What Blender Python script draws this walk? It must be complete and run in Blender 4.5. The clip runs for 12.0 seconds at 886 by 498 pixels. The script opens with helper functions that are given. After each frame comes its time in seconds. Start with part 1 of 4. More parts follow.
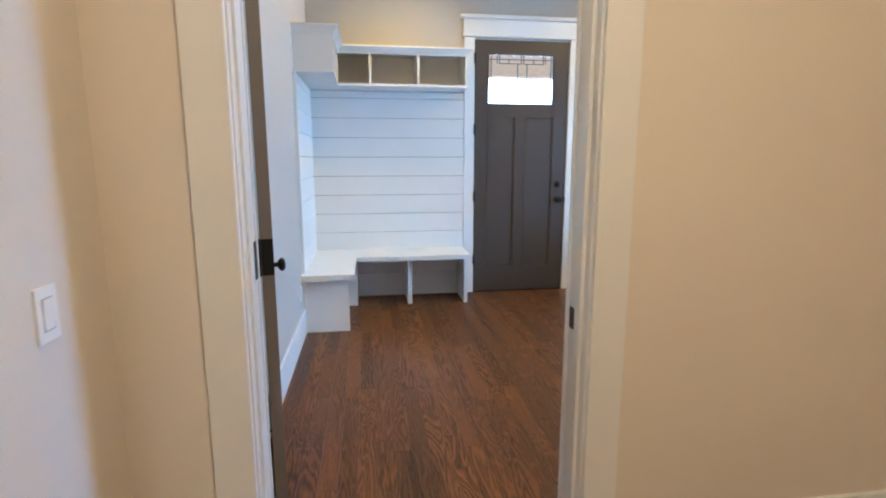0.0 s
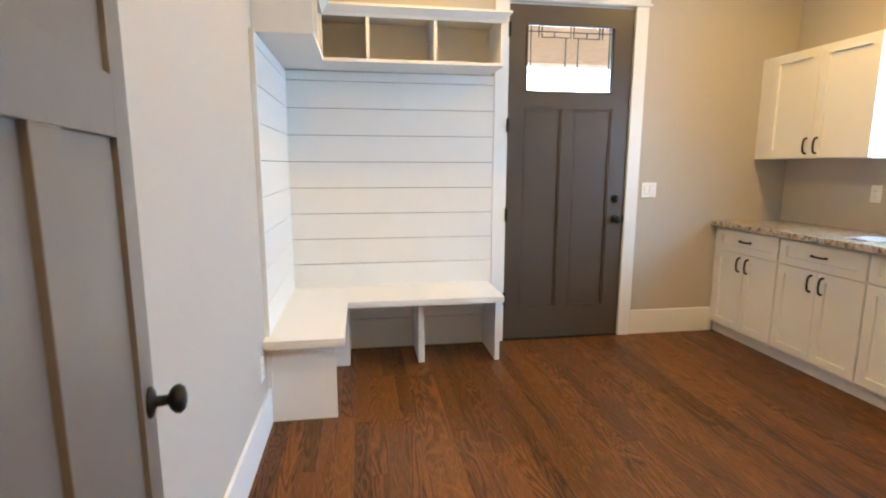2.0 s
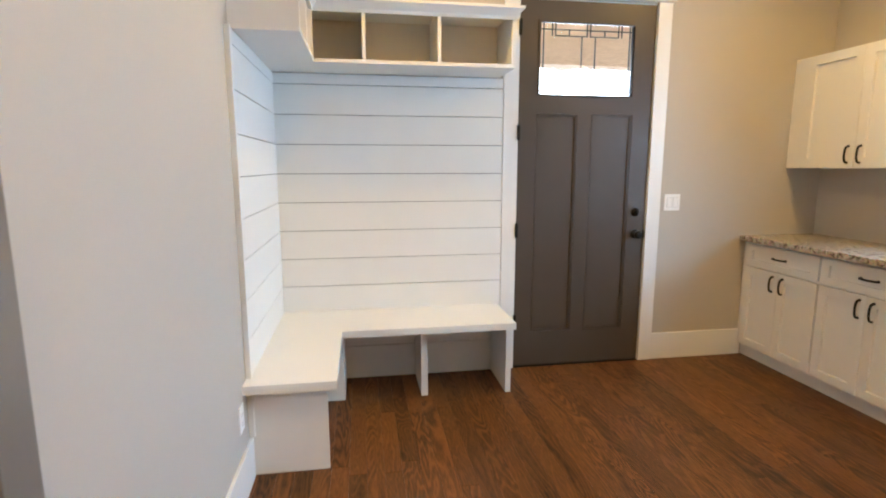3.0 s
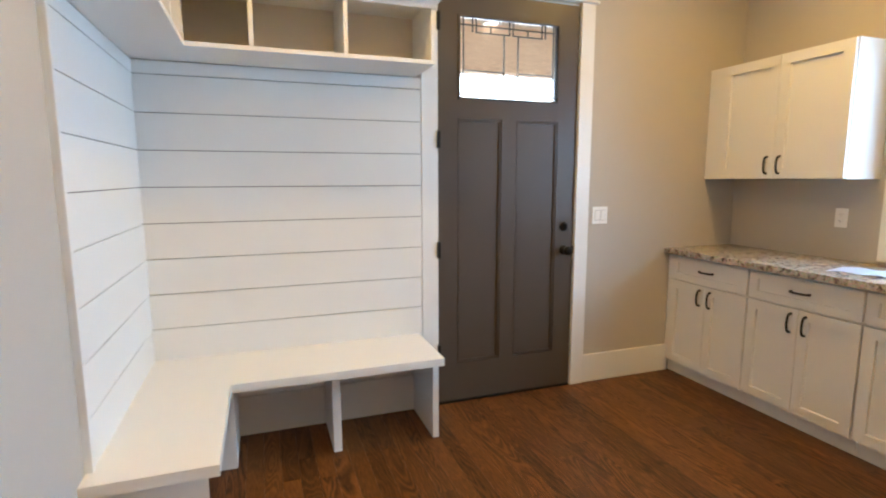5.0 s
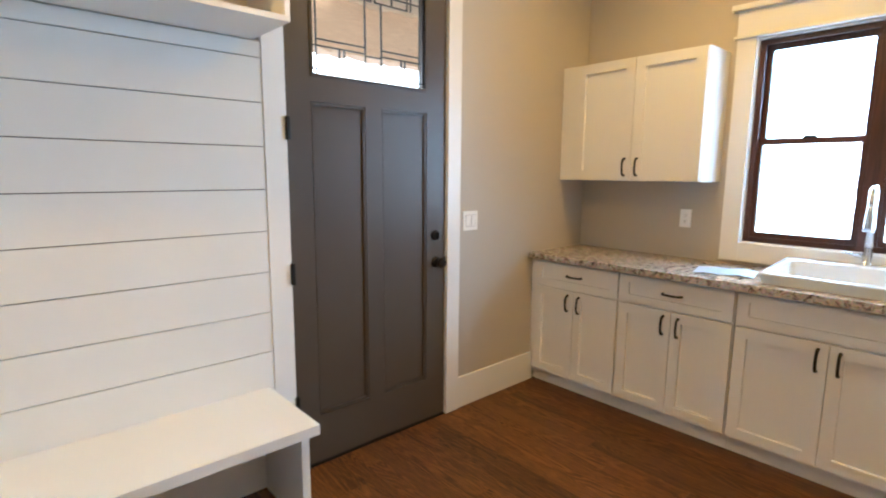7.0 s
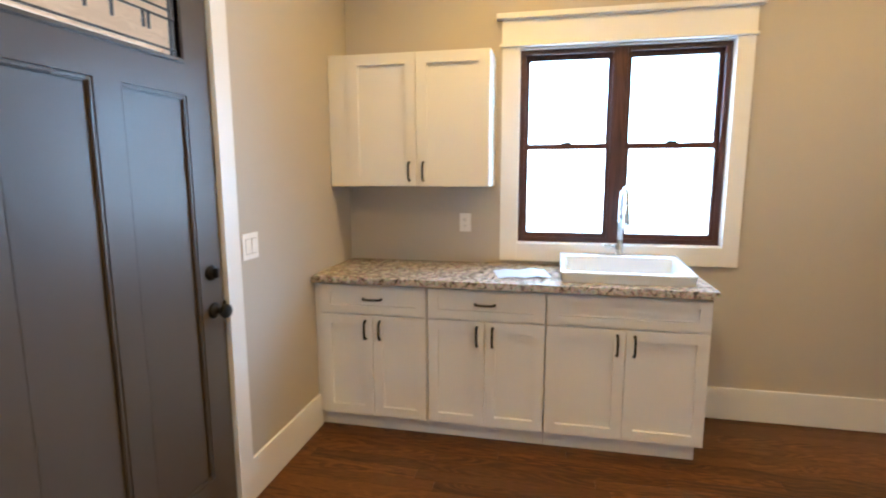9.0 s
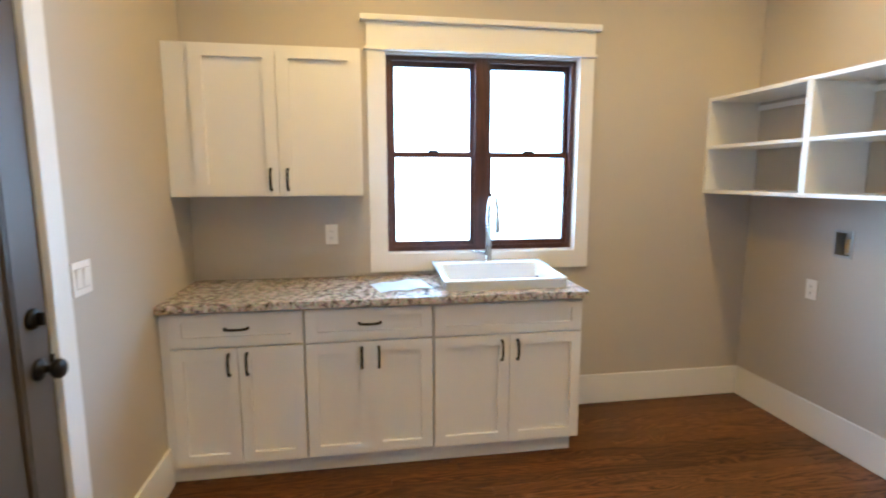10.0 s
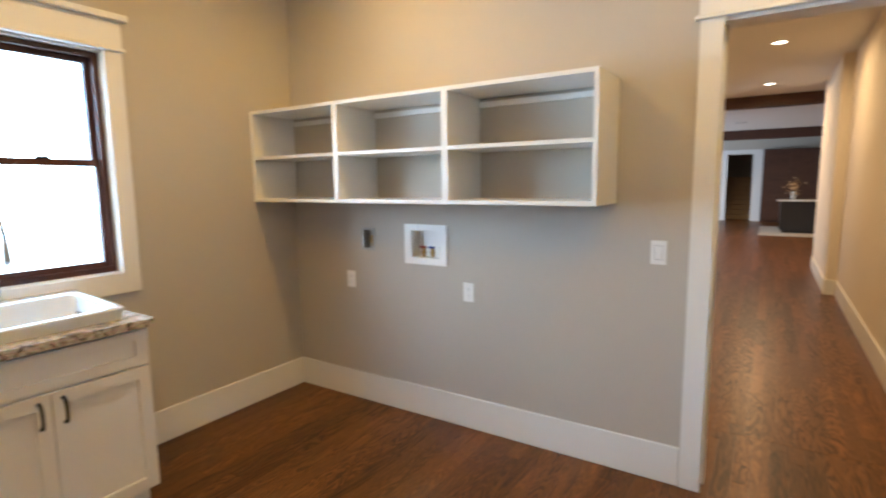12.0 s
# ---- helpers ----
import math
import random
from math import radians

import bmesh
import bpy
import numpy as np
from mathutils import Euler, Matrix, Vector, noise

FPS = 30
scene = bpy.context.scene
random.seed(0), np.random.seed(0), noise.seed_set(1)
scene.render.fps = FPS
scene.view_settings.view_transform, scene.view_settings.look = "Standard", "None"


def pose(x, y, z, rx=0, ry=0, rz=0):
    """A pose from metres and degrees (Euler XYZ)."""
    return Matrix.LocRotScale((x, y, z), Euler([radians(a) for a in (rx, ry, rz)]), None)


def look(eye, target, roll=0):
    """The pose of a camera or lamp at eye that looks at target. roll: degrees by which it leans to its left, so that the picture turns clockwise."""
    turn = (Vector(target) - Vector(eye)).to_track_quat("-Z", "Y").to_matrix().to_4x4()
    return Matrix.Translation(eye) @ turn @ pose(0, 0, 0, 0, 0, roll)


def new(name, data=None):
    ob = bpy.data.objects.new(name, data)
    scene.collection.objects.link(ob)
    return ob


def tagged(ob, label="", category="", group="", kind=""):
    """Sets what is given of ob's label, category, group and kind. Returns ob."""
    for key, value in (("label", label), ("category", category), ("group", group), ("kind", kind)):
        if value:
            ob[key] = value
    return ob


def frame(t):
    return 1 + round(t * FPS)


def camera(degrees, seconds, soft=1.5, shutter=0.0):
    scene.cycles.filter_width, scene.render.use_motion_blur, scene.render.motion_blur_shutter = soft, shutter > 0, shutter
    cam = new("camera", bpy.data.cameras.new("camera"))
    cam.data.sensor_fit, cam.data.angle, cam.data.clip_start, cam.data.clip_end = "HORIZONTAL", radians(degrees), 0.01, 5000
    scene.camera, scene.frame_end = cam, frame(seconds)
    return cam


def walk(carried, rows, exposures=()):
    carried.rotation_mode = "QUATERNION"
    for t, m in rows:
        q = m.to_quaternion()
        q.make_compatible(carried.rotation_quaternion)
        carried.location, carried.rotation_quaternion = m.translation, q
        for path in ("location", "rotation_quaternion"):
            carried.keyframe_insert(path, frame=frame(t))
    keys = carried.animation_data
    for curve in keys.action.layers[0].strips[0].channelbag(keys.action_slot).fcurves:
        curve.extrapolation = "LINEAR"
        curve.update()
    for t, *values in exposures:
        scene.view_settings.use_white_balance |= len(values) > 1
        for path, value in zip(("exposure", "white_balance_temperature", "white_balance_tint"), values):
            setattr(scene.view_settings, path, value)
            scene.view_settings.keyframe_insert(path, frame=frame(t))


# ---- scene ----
cam = camera(81.70, 12.0, soft=2.0, shutter=0.4)
PATH = [
    (0, (0.344, 0.798, 1.340), (0.633, 2.748, 0.999), -0.06),
    (0.5, (0.331, 1.174, 1.340), (0.622, 3.124, 1.000), -0.13),
    (1, (0.347, 1.500, 1.340), (0.635, 3.449, 1.000), -0.05),
    (1.5, (0.399, 1.838, 1.390), (0.682, 3.786, 1.040), 0.08),
    (2, (0.337, 2.131, 1.355), (0.648, 4.080, 1.030), 0.17),
    (2.5, (0.362, 2.320, 1.398), (0.656, 4.271, 1.072), -0.05),
    (4.5, (0.361, 2.877, 1.428), (0.906, 4.784, 1.166), -0.00),
    (5, (0.405, 2.945, 1.416), (1.067, 4.812, 1.141), -0.10),
    (5.5, (0.463, 3.055, 1.440), (1.233, 4.879, 1.152), -0.21),
    (6, (0.420, 3.242, 1.453), (1.327, 5.001, 1.164), -0.15),
    (6.5, (0.395, 3.448, 1.452), (1.508, 5.082, 1.149), -0.10),
    (8.3, (0.351, 4.283, 1.461), (2.137, 5.128, 1.154), 0.31),
    (8.5, (0.398, 4.371, 1.496), (2.236, 5.086, 1.166), -0.13),
    (9, (0.523, 4.542, 1.488), (2.458, 4.950, 1.191), -0.14),
    (9.5, (0.590, 4.808, 1.507), (2.569, 4.836, 1.220), 0.09),
    (10, (0.667, 4.902, 1.503), (2.623, 4.589, 1.226), -0.02),
    (10.5, (0.718, 4.894, 1.519), (2.609, 4.302, 1.249), -0.11),
    (11, (0.809, 4.964, 1.510), (2.539, 3.994, 1.254), -0.14),
    (11.5, (0.823, 5.012, 1.506), (2.217, 3.599, 1.267), -0.20),
    (12, (0.769, 4.958, 1.510), (1.836, 3.285, 1.256), -0.71),
]
walk(cam, [(t, look(eye, target, roll)) for t, eye, target, roll in PATH],
     exposures=[(0.0, -0.23, 4300, 5), (0.5, -0.27, 4600, 6), (1.0, -0.25, 4900, 7), (1.5, 0.0, 5250, 8), (2.5, -0.07, 5350, 7), (4.5, -0.24, 5350, 8), (6.5, -0.25, 5350, 8), (8.5, -0.26, 5200, 8), (9.0, -0.08, 5150, 8), (9.5, -0.09, 5000, 7), (11.0, -0.39, 4900, 4), (11.5, -0.47, 5150, 5), (12.0, -0.32, 5550, 7)])

# ---- plan, in metres ----
E, N, S, W = 3.743, 5.85, 2.323, -0.165      # inner faces of the laundry room
SH = 2.183                                   # hall face of the south wall
HW, HE, HEND = -0.315, 2.15, -5.8             # hall side walls and where the hall opens up
FARY = -17.0                                 # far wall of the great room
CEIL = 3.05

# ---- world and lights ----
world = bpy.data.worlds.new("sky")
scene.world = world
world.use_nodes = True
wn = world.node_tree
sky = wn.nodes.new("ShaderNodeTexSky")
sky.sky_type = "NISHITA"
sky.sun_disc = False
sky.sun_elevation = radians(48)
sky.sun_rotation = radians(200)
wn.nodes["Background"].inputs["Strength"].default_value = 0.12
wn.links.new(sky.outputs["Color"], wn.nodes["Background"].inputs["Color"])


def lamp(name, kind, energy, color, m, **values):
    data = bpy.data.lights.new(name, kind)
    data.energy, data.color = energy, color
    if kind == "AREA":
        data.shape = values.get("shape", "RECTANGLE")
        data.size = values["size"]
        data.size_y = values.get("size_y", values["size"])
        data.spread = values.get("spread", radians(180))
    if kind == "SUN":
        data.angle = values["angle"]
    ob = new(name, data)
    ob.matrix_world = m
    return ob


SUN_DIR = Vector((math.sin(radians(200)) * math.cos(radians(48)), math.cos(radians(200)) * math.cos(radians(48)), math.sin(radians(48))))
lamp("sun", "SUN", 3.0, (1.0, 0.95, 0.88), look(SUN_DIR * 30, (0, 0, 0)), angle=radians(0.5))
# daylight in the window opening and in the glazed top of the outer door
SKY_WATTS, GROUND_WATTS = 35, 14
lamp("window_daylight", "AREA", 42, (0.56, 0.80, 1.0), look((E + 0.17, 4.16, 1.63), (E - 1, 4.16, 1.63)), size=1.2, size_y=1.2)
# blue light falling from the sky, and warmer light thrown back up by the ground
lamp("window_skylight", "AREA", SKY_WATTS, (0.47, 0.74, 1.0), look((E + 0.42, 4.16, 1.74), (E - 0.58, 4.16, 1.36)), size=1.2, size_y=1.1, spread=radians(125))
lamp("window_ground_light", "AREA", GROUND_WATTS, (1.0, 0.88, 0.62), look((E + 0.42, 4.16, 1.44), (E - 0.58, 4.16, 1.89)), size=1.2, size_y=1.0, spread=radians(150))
WARM, HALL_WARM = (1.0, 0.55, 0.115), (1.0, 0.61, 0.26)
ROOM_LIGHTS = [(0.74, 4.98), (2.82, 4.75), (0.55, 3.1), (2.6, 3.1)]
HALL_LIGHTS = [(0.72, 0.82), (0.78, -2.2), (0.88, -5.15)]
# great room fixtures are invented, added only to brighten the far room
GREAT_FILL_LIGHTS = [(0.9, -7.2), (3.6, -7.2), (-1.6, -11.0), (2.6, -11.0)]
for group, watts in ((ROOM_LIGHTS, [22, 26, 18, 23]), (HALL_LIGHTS, [48, 39, 38]), (GREAT_FILL_LIGHTS, [72] * 4)):
    for (x, y), watts in zip(group, watts):
        lamp("downlight_lamp", "AREA", watts, WARM if y > S else HALL_WARM, look((x, y, CEIL - 0.018), (x, y + 0.0001, 0)), shape="DISK", size=0.13, spread=radians(172))
# added fill lamp in an unseen wide opening, to brighten the great room
lamp("great_room_fill", "AREA", 480, (0.85, 0.92, 1.0), look((6.6, -12.3, 1.75), (0, -12.3, 1.6)), size=5.6, size_y=1.8)


# ---- materials ----
def material(name, base, rough=0.5, metal=0.0, vary=0.06, scale=6.0, bump=0.05, bump_scale=180.0, spec=0.5, coat=0.0):
    mat = bpy.data.materials.new(name)
    mat.use_nodes = True
    nt = mat.node_tree
    bsdf = nt.nodes["Principled BSDF"]
    bsdf.inputs["Roughness"].default_value = rough
    bsdf.inputs["Metallic"].default_value = metal
    bsdf.inputs["Specular IOR Level"].default_value = spec
    bsdf.inputs["Coat Weight"].default_value = coat
    geo = nt.nodes.new("ShaderNodeNewGeometry")
    big = nt.nodes.new("ShaderNodeTexNoise")
    big.inputs["Scale"].default_value = scale
    big.inputs["Detail"].default_value = 5
    nt.links.new(geo.outputs["Position"], big.inputs["Vector"])
    ramp = nt.nodes.new("ShaderNodeMix")
    ramp.data_type = "RGBA"
    ramp.inputs["A"].default_value = (*[c * (1 - vary) for c in base], 1)
    ramp.inputs["B"].default_value = (*[min(1, c * (1 + vary)) for c in base], 1)
    nt.links.new(big.outputs["Fac"], ramp.inputs["Factor"])
    nt.links.new(ramp.outputs["Result"], bsdf.inputs["Base Color"])
    rr = nt.nodes.new("ShaderNodeMapRange")
    rr.inputs["To Min"].default_value = max(0.02, rough - 0.08)
    rr.inputs["To Max"].default_value = min(1, rough + 0.08)
    nt.links.new(big.outputs["Fac"], rr.inputs["Value"])
    nt.links.new(rr.outputs["Result"], bsdf.inputs["Roughness"])
    if bump:
        fine = nt.nodes.new("ShaderNodeTexNoise")
        fine.inputs["Scale"].default_value = bump_scale
        fine.inputs["Detail"].default_value = 3
        nt.links.new(geo.outputs["Position"], fine.inputs["Vector"])
        bp = nt.nodes.new("ShaderNodeBump")
        bp.inputs["Strength"].default_value = bump
        bp.inputs["Distance"].default_value = 0.002
        nt.links.new(fine.outputs["Fac"], bp.inputs["Height"])
        nt.links.new(bp.outputs["Normal"], bsdf.inputs["Normal"])
    return mat


def wood(name, dark, mid, light, rough, along="Y", stretch=14.0, scale=3.0, per_piece=True, coat=0.0, spec=0.5, lines=13.0, tone_span=(0.62, 1.35)):
    """Stained oak: rings stretched along the grain, fine pores, a tone of its own for each piece."""
    mat = bpy.data.materials.new(name)
    mat.use_nodes = True
    nt = mat.node_tree
    bsdf = nt.nodes["Principled BSDF"]
    bsdf.inputs["Coat Weight"].default_value = coat
    bsdf.inputs["Coat Roughness"].default_value = 0.2
    bsdf.inputs["Specular IOR Level"].default_value = spec
    geo = nt.nodes.new("ShaderNodeNewGeometry")
    info = nt.nodes.new("ShaderNodeObjectInfo")
    rand = nt.nodes.new("ShaderNodeMath")
    rand.operation = "ADD"
    nt.links.new(info.outputs["Random"], rand.inputs[0])
    nt.links.new(geo.outputs["Random Per Island"], rand.inputs[1])
    shift = nt.nodes.new("ShaderNodeVectorMath")
    shift.operation = "SCALE"
    shift.inputs[0].default_value = (17.3, 41.1, 9.7)
    nt.links.new(rand.outputs[0], shift.inputs["Scale"])
    add = nt.nodes.new("ShaderNodeVectorMath")
    add.operation = "ADD"
    nt.links.new(geo.outputs["Position"], add.inputs[0])
    nt.links.new(shift.outputs[0], add.inputs[1])
    mapping = nt.nodes.new("ShaderNodeMapping")
    k = {"X": (1 / stretch, 1, 1), "Y": (1, 1 / stretch, 1), "Z": (1, 1, 1 / stretch)}[along]
    mapping.inputs["Scale"].default_value = k
    nt.links.new(add.outputs[0], mapping.inputs["Vector"])
    rings = nt.nodes.new("ShaderNodeTexNoise")
    rings.inputs["Scale"].default_value = scale * 3.2
    rings.inputs["Detail"].default_value = 2
    rings.inputs["Distortion"].default_value = 0.7
    nt.links.new(mapping.outputs[0], rings.inputs["Vector"])
    mul = nt.nodes.new("ShaderNodeMath")
    mul.operation = "MULTIPLY"
    mul.inputs[1].default_value = lines
    nt.links.new(rings.outputs["Fac"], mul.inputs[0])
    frac = nt.nodes.new("ShaderNodeMath")
    frac.operation = "PINGPONG"
    frac.inputs[1].default_value = 0.5
    nt.links.new(mul.outputs[0], frac.inputs[0])
    pores = nt.nodes.new("ShaderNodeTexNoise")
    pores.inputs["Scale"].default_value = scale * 60
    pores.inputs["Detail"].default_value = 4
    nt.links.new(mapping.outputs[0], pores.inputs["Vector"])
    mixv = nt.nodes.new("ShaderNodeMath")
    mixv.operation = "MULTIPLY_ADD"
    mixv.inputs[1].default_value = 0.9
    patch = nt.nodes.new("ShaderNodeTexNoise")
    patch.inputs["Scale"].default_value = scale * 1.3
    patch.inputs["Detail"].default_value = 2
    nt.links.new(mapping.outputs[0], patch.inputs["Vector"])
    where = nt.nodes.new("ShaderNodeMapRange")
    where.inputs["From Min"].default_value = 0.40
    where.inputs["From Max"].default_value = 0.62
    where.inputs["To Min"].default_value = 0.34
    where.inputs["To Max"].default_value = 0.0
    nt.links.new(patch.outputs["Fac"], where.inputs["Value"])
    ringv = nt.nodes.new("ShaderNodeMath")
    ringv.operation = "MAXIMUM"
    nt.links.new(frac.outputs[0], ringv.inputs[0])
    nt.links.new(where.outputs["Result"], ringv.inputs[1])
    half = nt.nodes.new("ShaderNodeMath")
    half.operation = "MULTIPLY"
    half.inputs[1].default_value = 0.65
    nt.links.new(pores.outputs["Fac"], half.inputs[0])
    nt.links.new(ringv.outputs[0], mixv.inputs[0])
    nt.links.new(half.outputs[0], mixv.inputs[2])
    ramp = nt.nodes.new("ShaderNodeValToRGB")
    e = ramp.color_ramp.elements
    e[0].position, e[0].color = 0.22, (*dark, 1)
    e[1].position, e[1].color = 0.80, (*light, 1)
    m_ = e.new(0.39)
    m_.color = (*mid, 1)
    nt.links.new(mixv.outputs[0], ramp.inputs["Fac"])
    tone = nt.nodes.new("ShaderNodeMapRange")
    tone.inputs["To Min"].default_value = tone_span[0] if per_piece else 0.95
    tone.inputs["To Max"].default_value = tone_span[1] if per_piece else 1.05
    fr = nt.nodes.new("ShaderNodeMath")
    fr.operation = "FRACT"
    nt.links.new(rand.outputs[0], fr.inputs[0])
    nt.links.new(fr.outputs[0], tone.inputs["Value"])
    hsv = nt.nodes.new("ShaderNodeHueSaturation")
    nt.links.new(ramp.outputs["Color"], hsv.inputs["Color"])
    nt.links.new(tone.outputs["Result"], hsv.inputs["Value"])
    nt.links.new(hsv.outputs["Color"], bsdf.inputs["Base Color"])
    rr = nt.nodes.new("ShaderNodeMapRange")
    rr.inputs["To Min"].default_value = rough + 0.1
    rr.inputs["To Max"].default_value = rough - 0.06
    nt.links.new(mixv.outputs[0], rr.inputs["Value"])
    nt.links.new(rr.outputs["Result"], bsdf.inputs["Roughness"])
    bp = nt.nodes.new("ShaderNodeBump")
    bp.inputs["Strength"].default_value = 0.12
    bp.inputs["Distance"].default_value = 0.001
    nt.links.new(mixv.outputs[0], bp.inputs["Height"])
    nt.links.new(bp.outputs["Normal"], bsdf.inputs["Normal"])
    return mat


def granite():
    mat = bpy.data.materials.new("granite")
    mat.use_nodes = True
    nt = mat.node_tree
    bsdf = nt.nodes["Principled BSDF"]
    bsdf.inputs["Roughness"].default_value = 0.16
    geo = nt.nodes.new("ShaderNodeNewGeometry")
    warp = nt.nodes.new("ShaderNodeTexNoise")
    warp.inputs["Scale"].default_value = 9
    warp.inputs["Detail"].default_value = 3
    nt.links.new(geo.outputs["Position"], warp.inputs["Vector"])
    sc = nt.nodes.new("ShaderNodeVectorMath")
    sc.operation = "SCALE"
    sc.inputs["Scale"].default_value = 0.12
    nt.links.new(warp.outputs["Color"], sc.inputs[0])
    add = nt.nodes.new("ShaderNodeVectorMath")
    add.operation = "ADD"
    nt.links.new(geo.outputs["Position"], add.inputs[0])
    nt.links.new(sc.outputs[0], add.inputs[1])
    blot = nt.nodes.new("ShaderNodeTexNoise")
    blot.inputs["Scale"].default_value = 33
    blot.inputs["Detail"].default_value = 5
    blot.inputs["Roughness"].default_value = 0.68
    nt.links.new(add.outputs[0], blot.inputs["Vector"])
    ramp = nt.nodes.new("ShaderNodeValToRGB")
    e = ramp.color_ramp.elements
    e[0].position, e[0].color = 0.36, (0.035, 0.028, 0.026, 1)
    e[1].position, e[1].color = 0.66, (0.56, 0.50, 0.43, 1)
    for p, c in ((0.43, (0.17, 0.12, 0.095, 1)), (0.485, (0.36, 0.295, 0.24, 1)), (0.55, (0.49, 0.43, 0.365, 1))):
        e.new(p).color = c
    nt.links.new(blot.outputs["Fac"], ramp.inputs["Fac"])
    cell = nt.nodes.new("ShaderNodeTexVoronoi")
    cell.inputs["Scale"].default_value = 120
    nt.links.new(geo.outputs["Position"], cell.inputs["Vector"])
    mx = nt.nodes.new("ShaderNodeMix")
    mx.data_type = "RGBA"
    mx.blend_type = "OVERLAY"
    mx.inputs["Factor"].default_value = 0.25
    nt.links.new(ramp.outputs["Color"], mx.inputs["A"])
    nt.links.new(cell.outputs["Color"], mx.inputs["B"])
    hsv = nt.nodes.new("ShaderNodeHueSaturation")
    hsv.inputs["Saturation"].default_value = 0.75
    nt.links.new(mx.outputs["Result"], hsv.inputs["Color"])
    nt.links.new(hsv.outputs["Color"], bsdf.inputs["Base Color"])
    return mat


def glass(name, rough=0.0, tint=(1, 1, 1), wavy=0.0):
    mat = bpy.data.materials.new(name)
    mat.use_nodes = True
    nt = mat.node_tree
    bsdf = nt.nodes["Principled BSDF"]
    bsdf.inputs["Transmission Weight"].default_value = 1.0
    bsdf.inputs["Roughness"].default_value = rough
    bsdf.inputs["IOR"].default_value = 1.05 if not wavy else 1.2
    bsdf.inputs["Base Color"].default_value = (*tint, 1)
    if wavy:
        tex = nt.nodes.new("ShaderNodeTexNoise")
        tex.inputs["Scale"].default_value = 5
        bp = nt.nodes.new("ShaderNodeBump")
        bp.inputs["Strength"].default_value = wavy
        bp.inputs["Distance"].default_value = 0.02
        nt.links.new(tex.outputs["Fac"], bp.inputs["Height"])
        nt.links.new(bp.outputs["Normal"], bsdf.inputs["Normal"])
    return mat


def glow(name, color, strength):
    mat = bpy.data.materials.new(name)
    mat.use_nodes = True
    nt = mat.node_tree
    bsdf = nt.nodes["Principled BSDF"]
    bsdf.inputs["Base Color"].default_value = (*color, 1)
    bsdf.inputs["Emission Color"].default_value = (*color, 1)
    bsdf.inputs["Emission Strength"].default_value = strength
    return mat


M_WALL = material("greige_wall_paint", (0.475, 0.434, 0.370), 0.75, vary=0.03, scale=1.5, bump=0.12, bump_scale=260)
# wall paint made paler, lamp brightness of hall and cubby put into its colour
M_HALL = material("lightened_wall_paint", (0.71, 0.645, 0.545), 0.75, vary=0.03, scale=1.5, bump=0.12, bump_scale=260)
M_CEIL = material("ceiling_paint", (0.72, 0.70, 0.66), 0.85, vary=0.02, scale=1.5, bump=0.1, bump_scale=200)
M_TRIM = material("white_trim_paint", (0.76, 0.75, 0.72), 0.35, vary=0.02, scale=4, bump=0.03, bump_scale=90)
M_SHIP = material("white_shiplap_paint", (0.74, 0.735, 0.70), 0.42, vary=0.025, scale=5, bump=0.06, bump_scale=70)
M_GAP = material("shadow_gap", (0.10, 0.095, 0.09), 0.9, vary=0.1)
M_CAB = material("white_cabinet_lacquer", (0.77, 0.755, 0.725), 0.32, vary=0.015, scale=3, bump=0.015, bump_scale=60)
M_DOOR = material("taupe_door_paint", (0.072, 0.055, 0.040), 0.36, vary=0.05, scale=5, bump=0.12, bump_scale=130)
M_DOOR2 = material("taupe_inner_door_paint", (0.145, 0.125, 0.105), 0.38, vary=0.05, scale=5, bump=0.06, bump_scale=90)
M_BLACK = material("oil_rubbed_bronze", (0.006, 0.005, 0.0045), 0.36, metal=0.0, vary=0.3, scale=30, bump=0.02, spec=0.3)
M_HINGE = material("black_hinge_paint", (0.006, 0.0055, 0.005), 0.5, vary=0.2, scale=30, bump=0.02, spec=0.25)
M_CHROME = material("chrome", (0.72, 0.73, 0.74), 0.12, metal=1.0, vary=0.02, bump=0)
M_STEEL = material("grey_steel", (0.40, 0.40, 0.39), 0.45, metal=0.2, vary=0.1, bump=0.02)
M_BRASS = material("brass", (0.45, 0.30, 0.11), 0.35, metal=1.0, vary=0.1, bump=0.02)
M_LEAD = material("lead_came", (0.05, 0.05, 0.05), 0.5, metal=0.7, vary=0.2, bump=0.02)
M_PLATE = material("white_plastic", (0.82, 0.81, 0.78), 0.3, vary=0.01, bump=0)
# grey for the painted shade round switch rockers
M_ROCKER_SHADE = material("rocker_shade_grey", (0.34, 0.33, 0.31), 0.6, vary=0.03, bump=0)
M_RED = material("red_plastic", (0.35, 0.03, 0.02), 0.4, vary=0.05, bump=0)
M_BLUE = material("blue_plastic", (0.03, 0.08, 0.35), 0.4, vary=0.05, bump=0)
# white porcelain, with blue window daylight mixed into its base colour
M_PORC = material("sky_tinted_porcelain", (0.67, 0.72, 0.77), 0.1, vary=0.01, bump=0, coat=0.5)
M_PAPER = material("printed_paper", (0.47, 0.60, 0.69), 0.6, vary=0.03, scale=20, bump=0.02)
M_PAPER2 = material("lilac_printed_paper", (0.44, 0.52, 0.66), 0.6, vary=0.03, scale=20, bump=0.02)
M_FLOOR = wood("stained_oak_floor", (0.009, 0.0027, 0.0009), (0.051, 0.0176, 0.0041), (0.164, 0.0635, 0.0142), 0.36, coat=0.06, spec=0.24, stretch=8.0, scale=2.8, lines=15.0, tone_span=(0.70, 1.30))
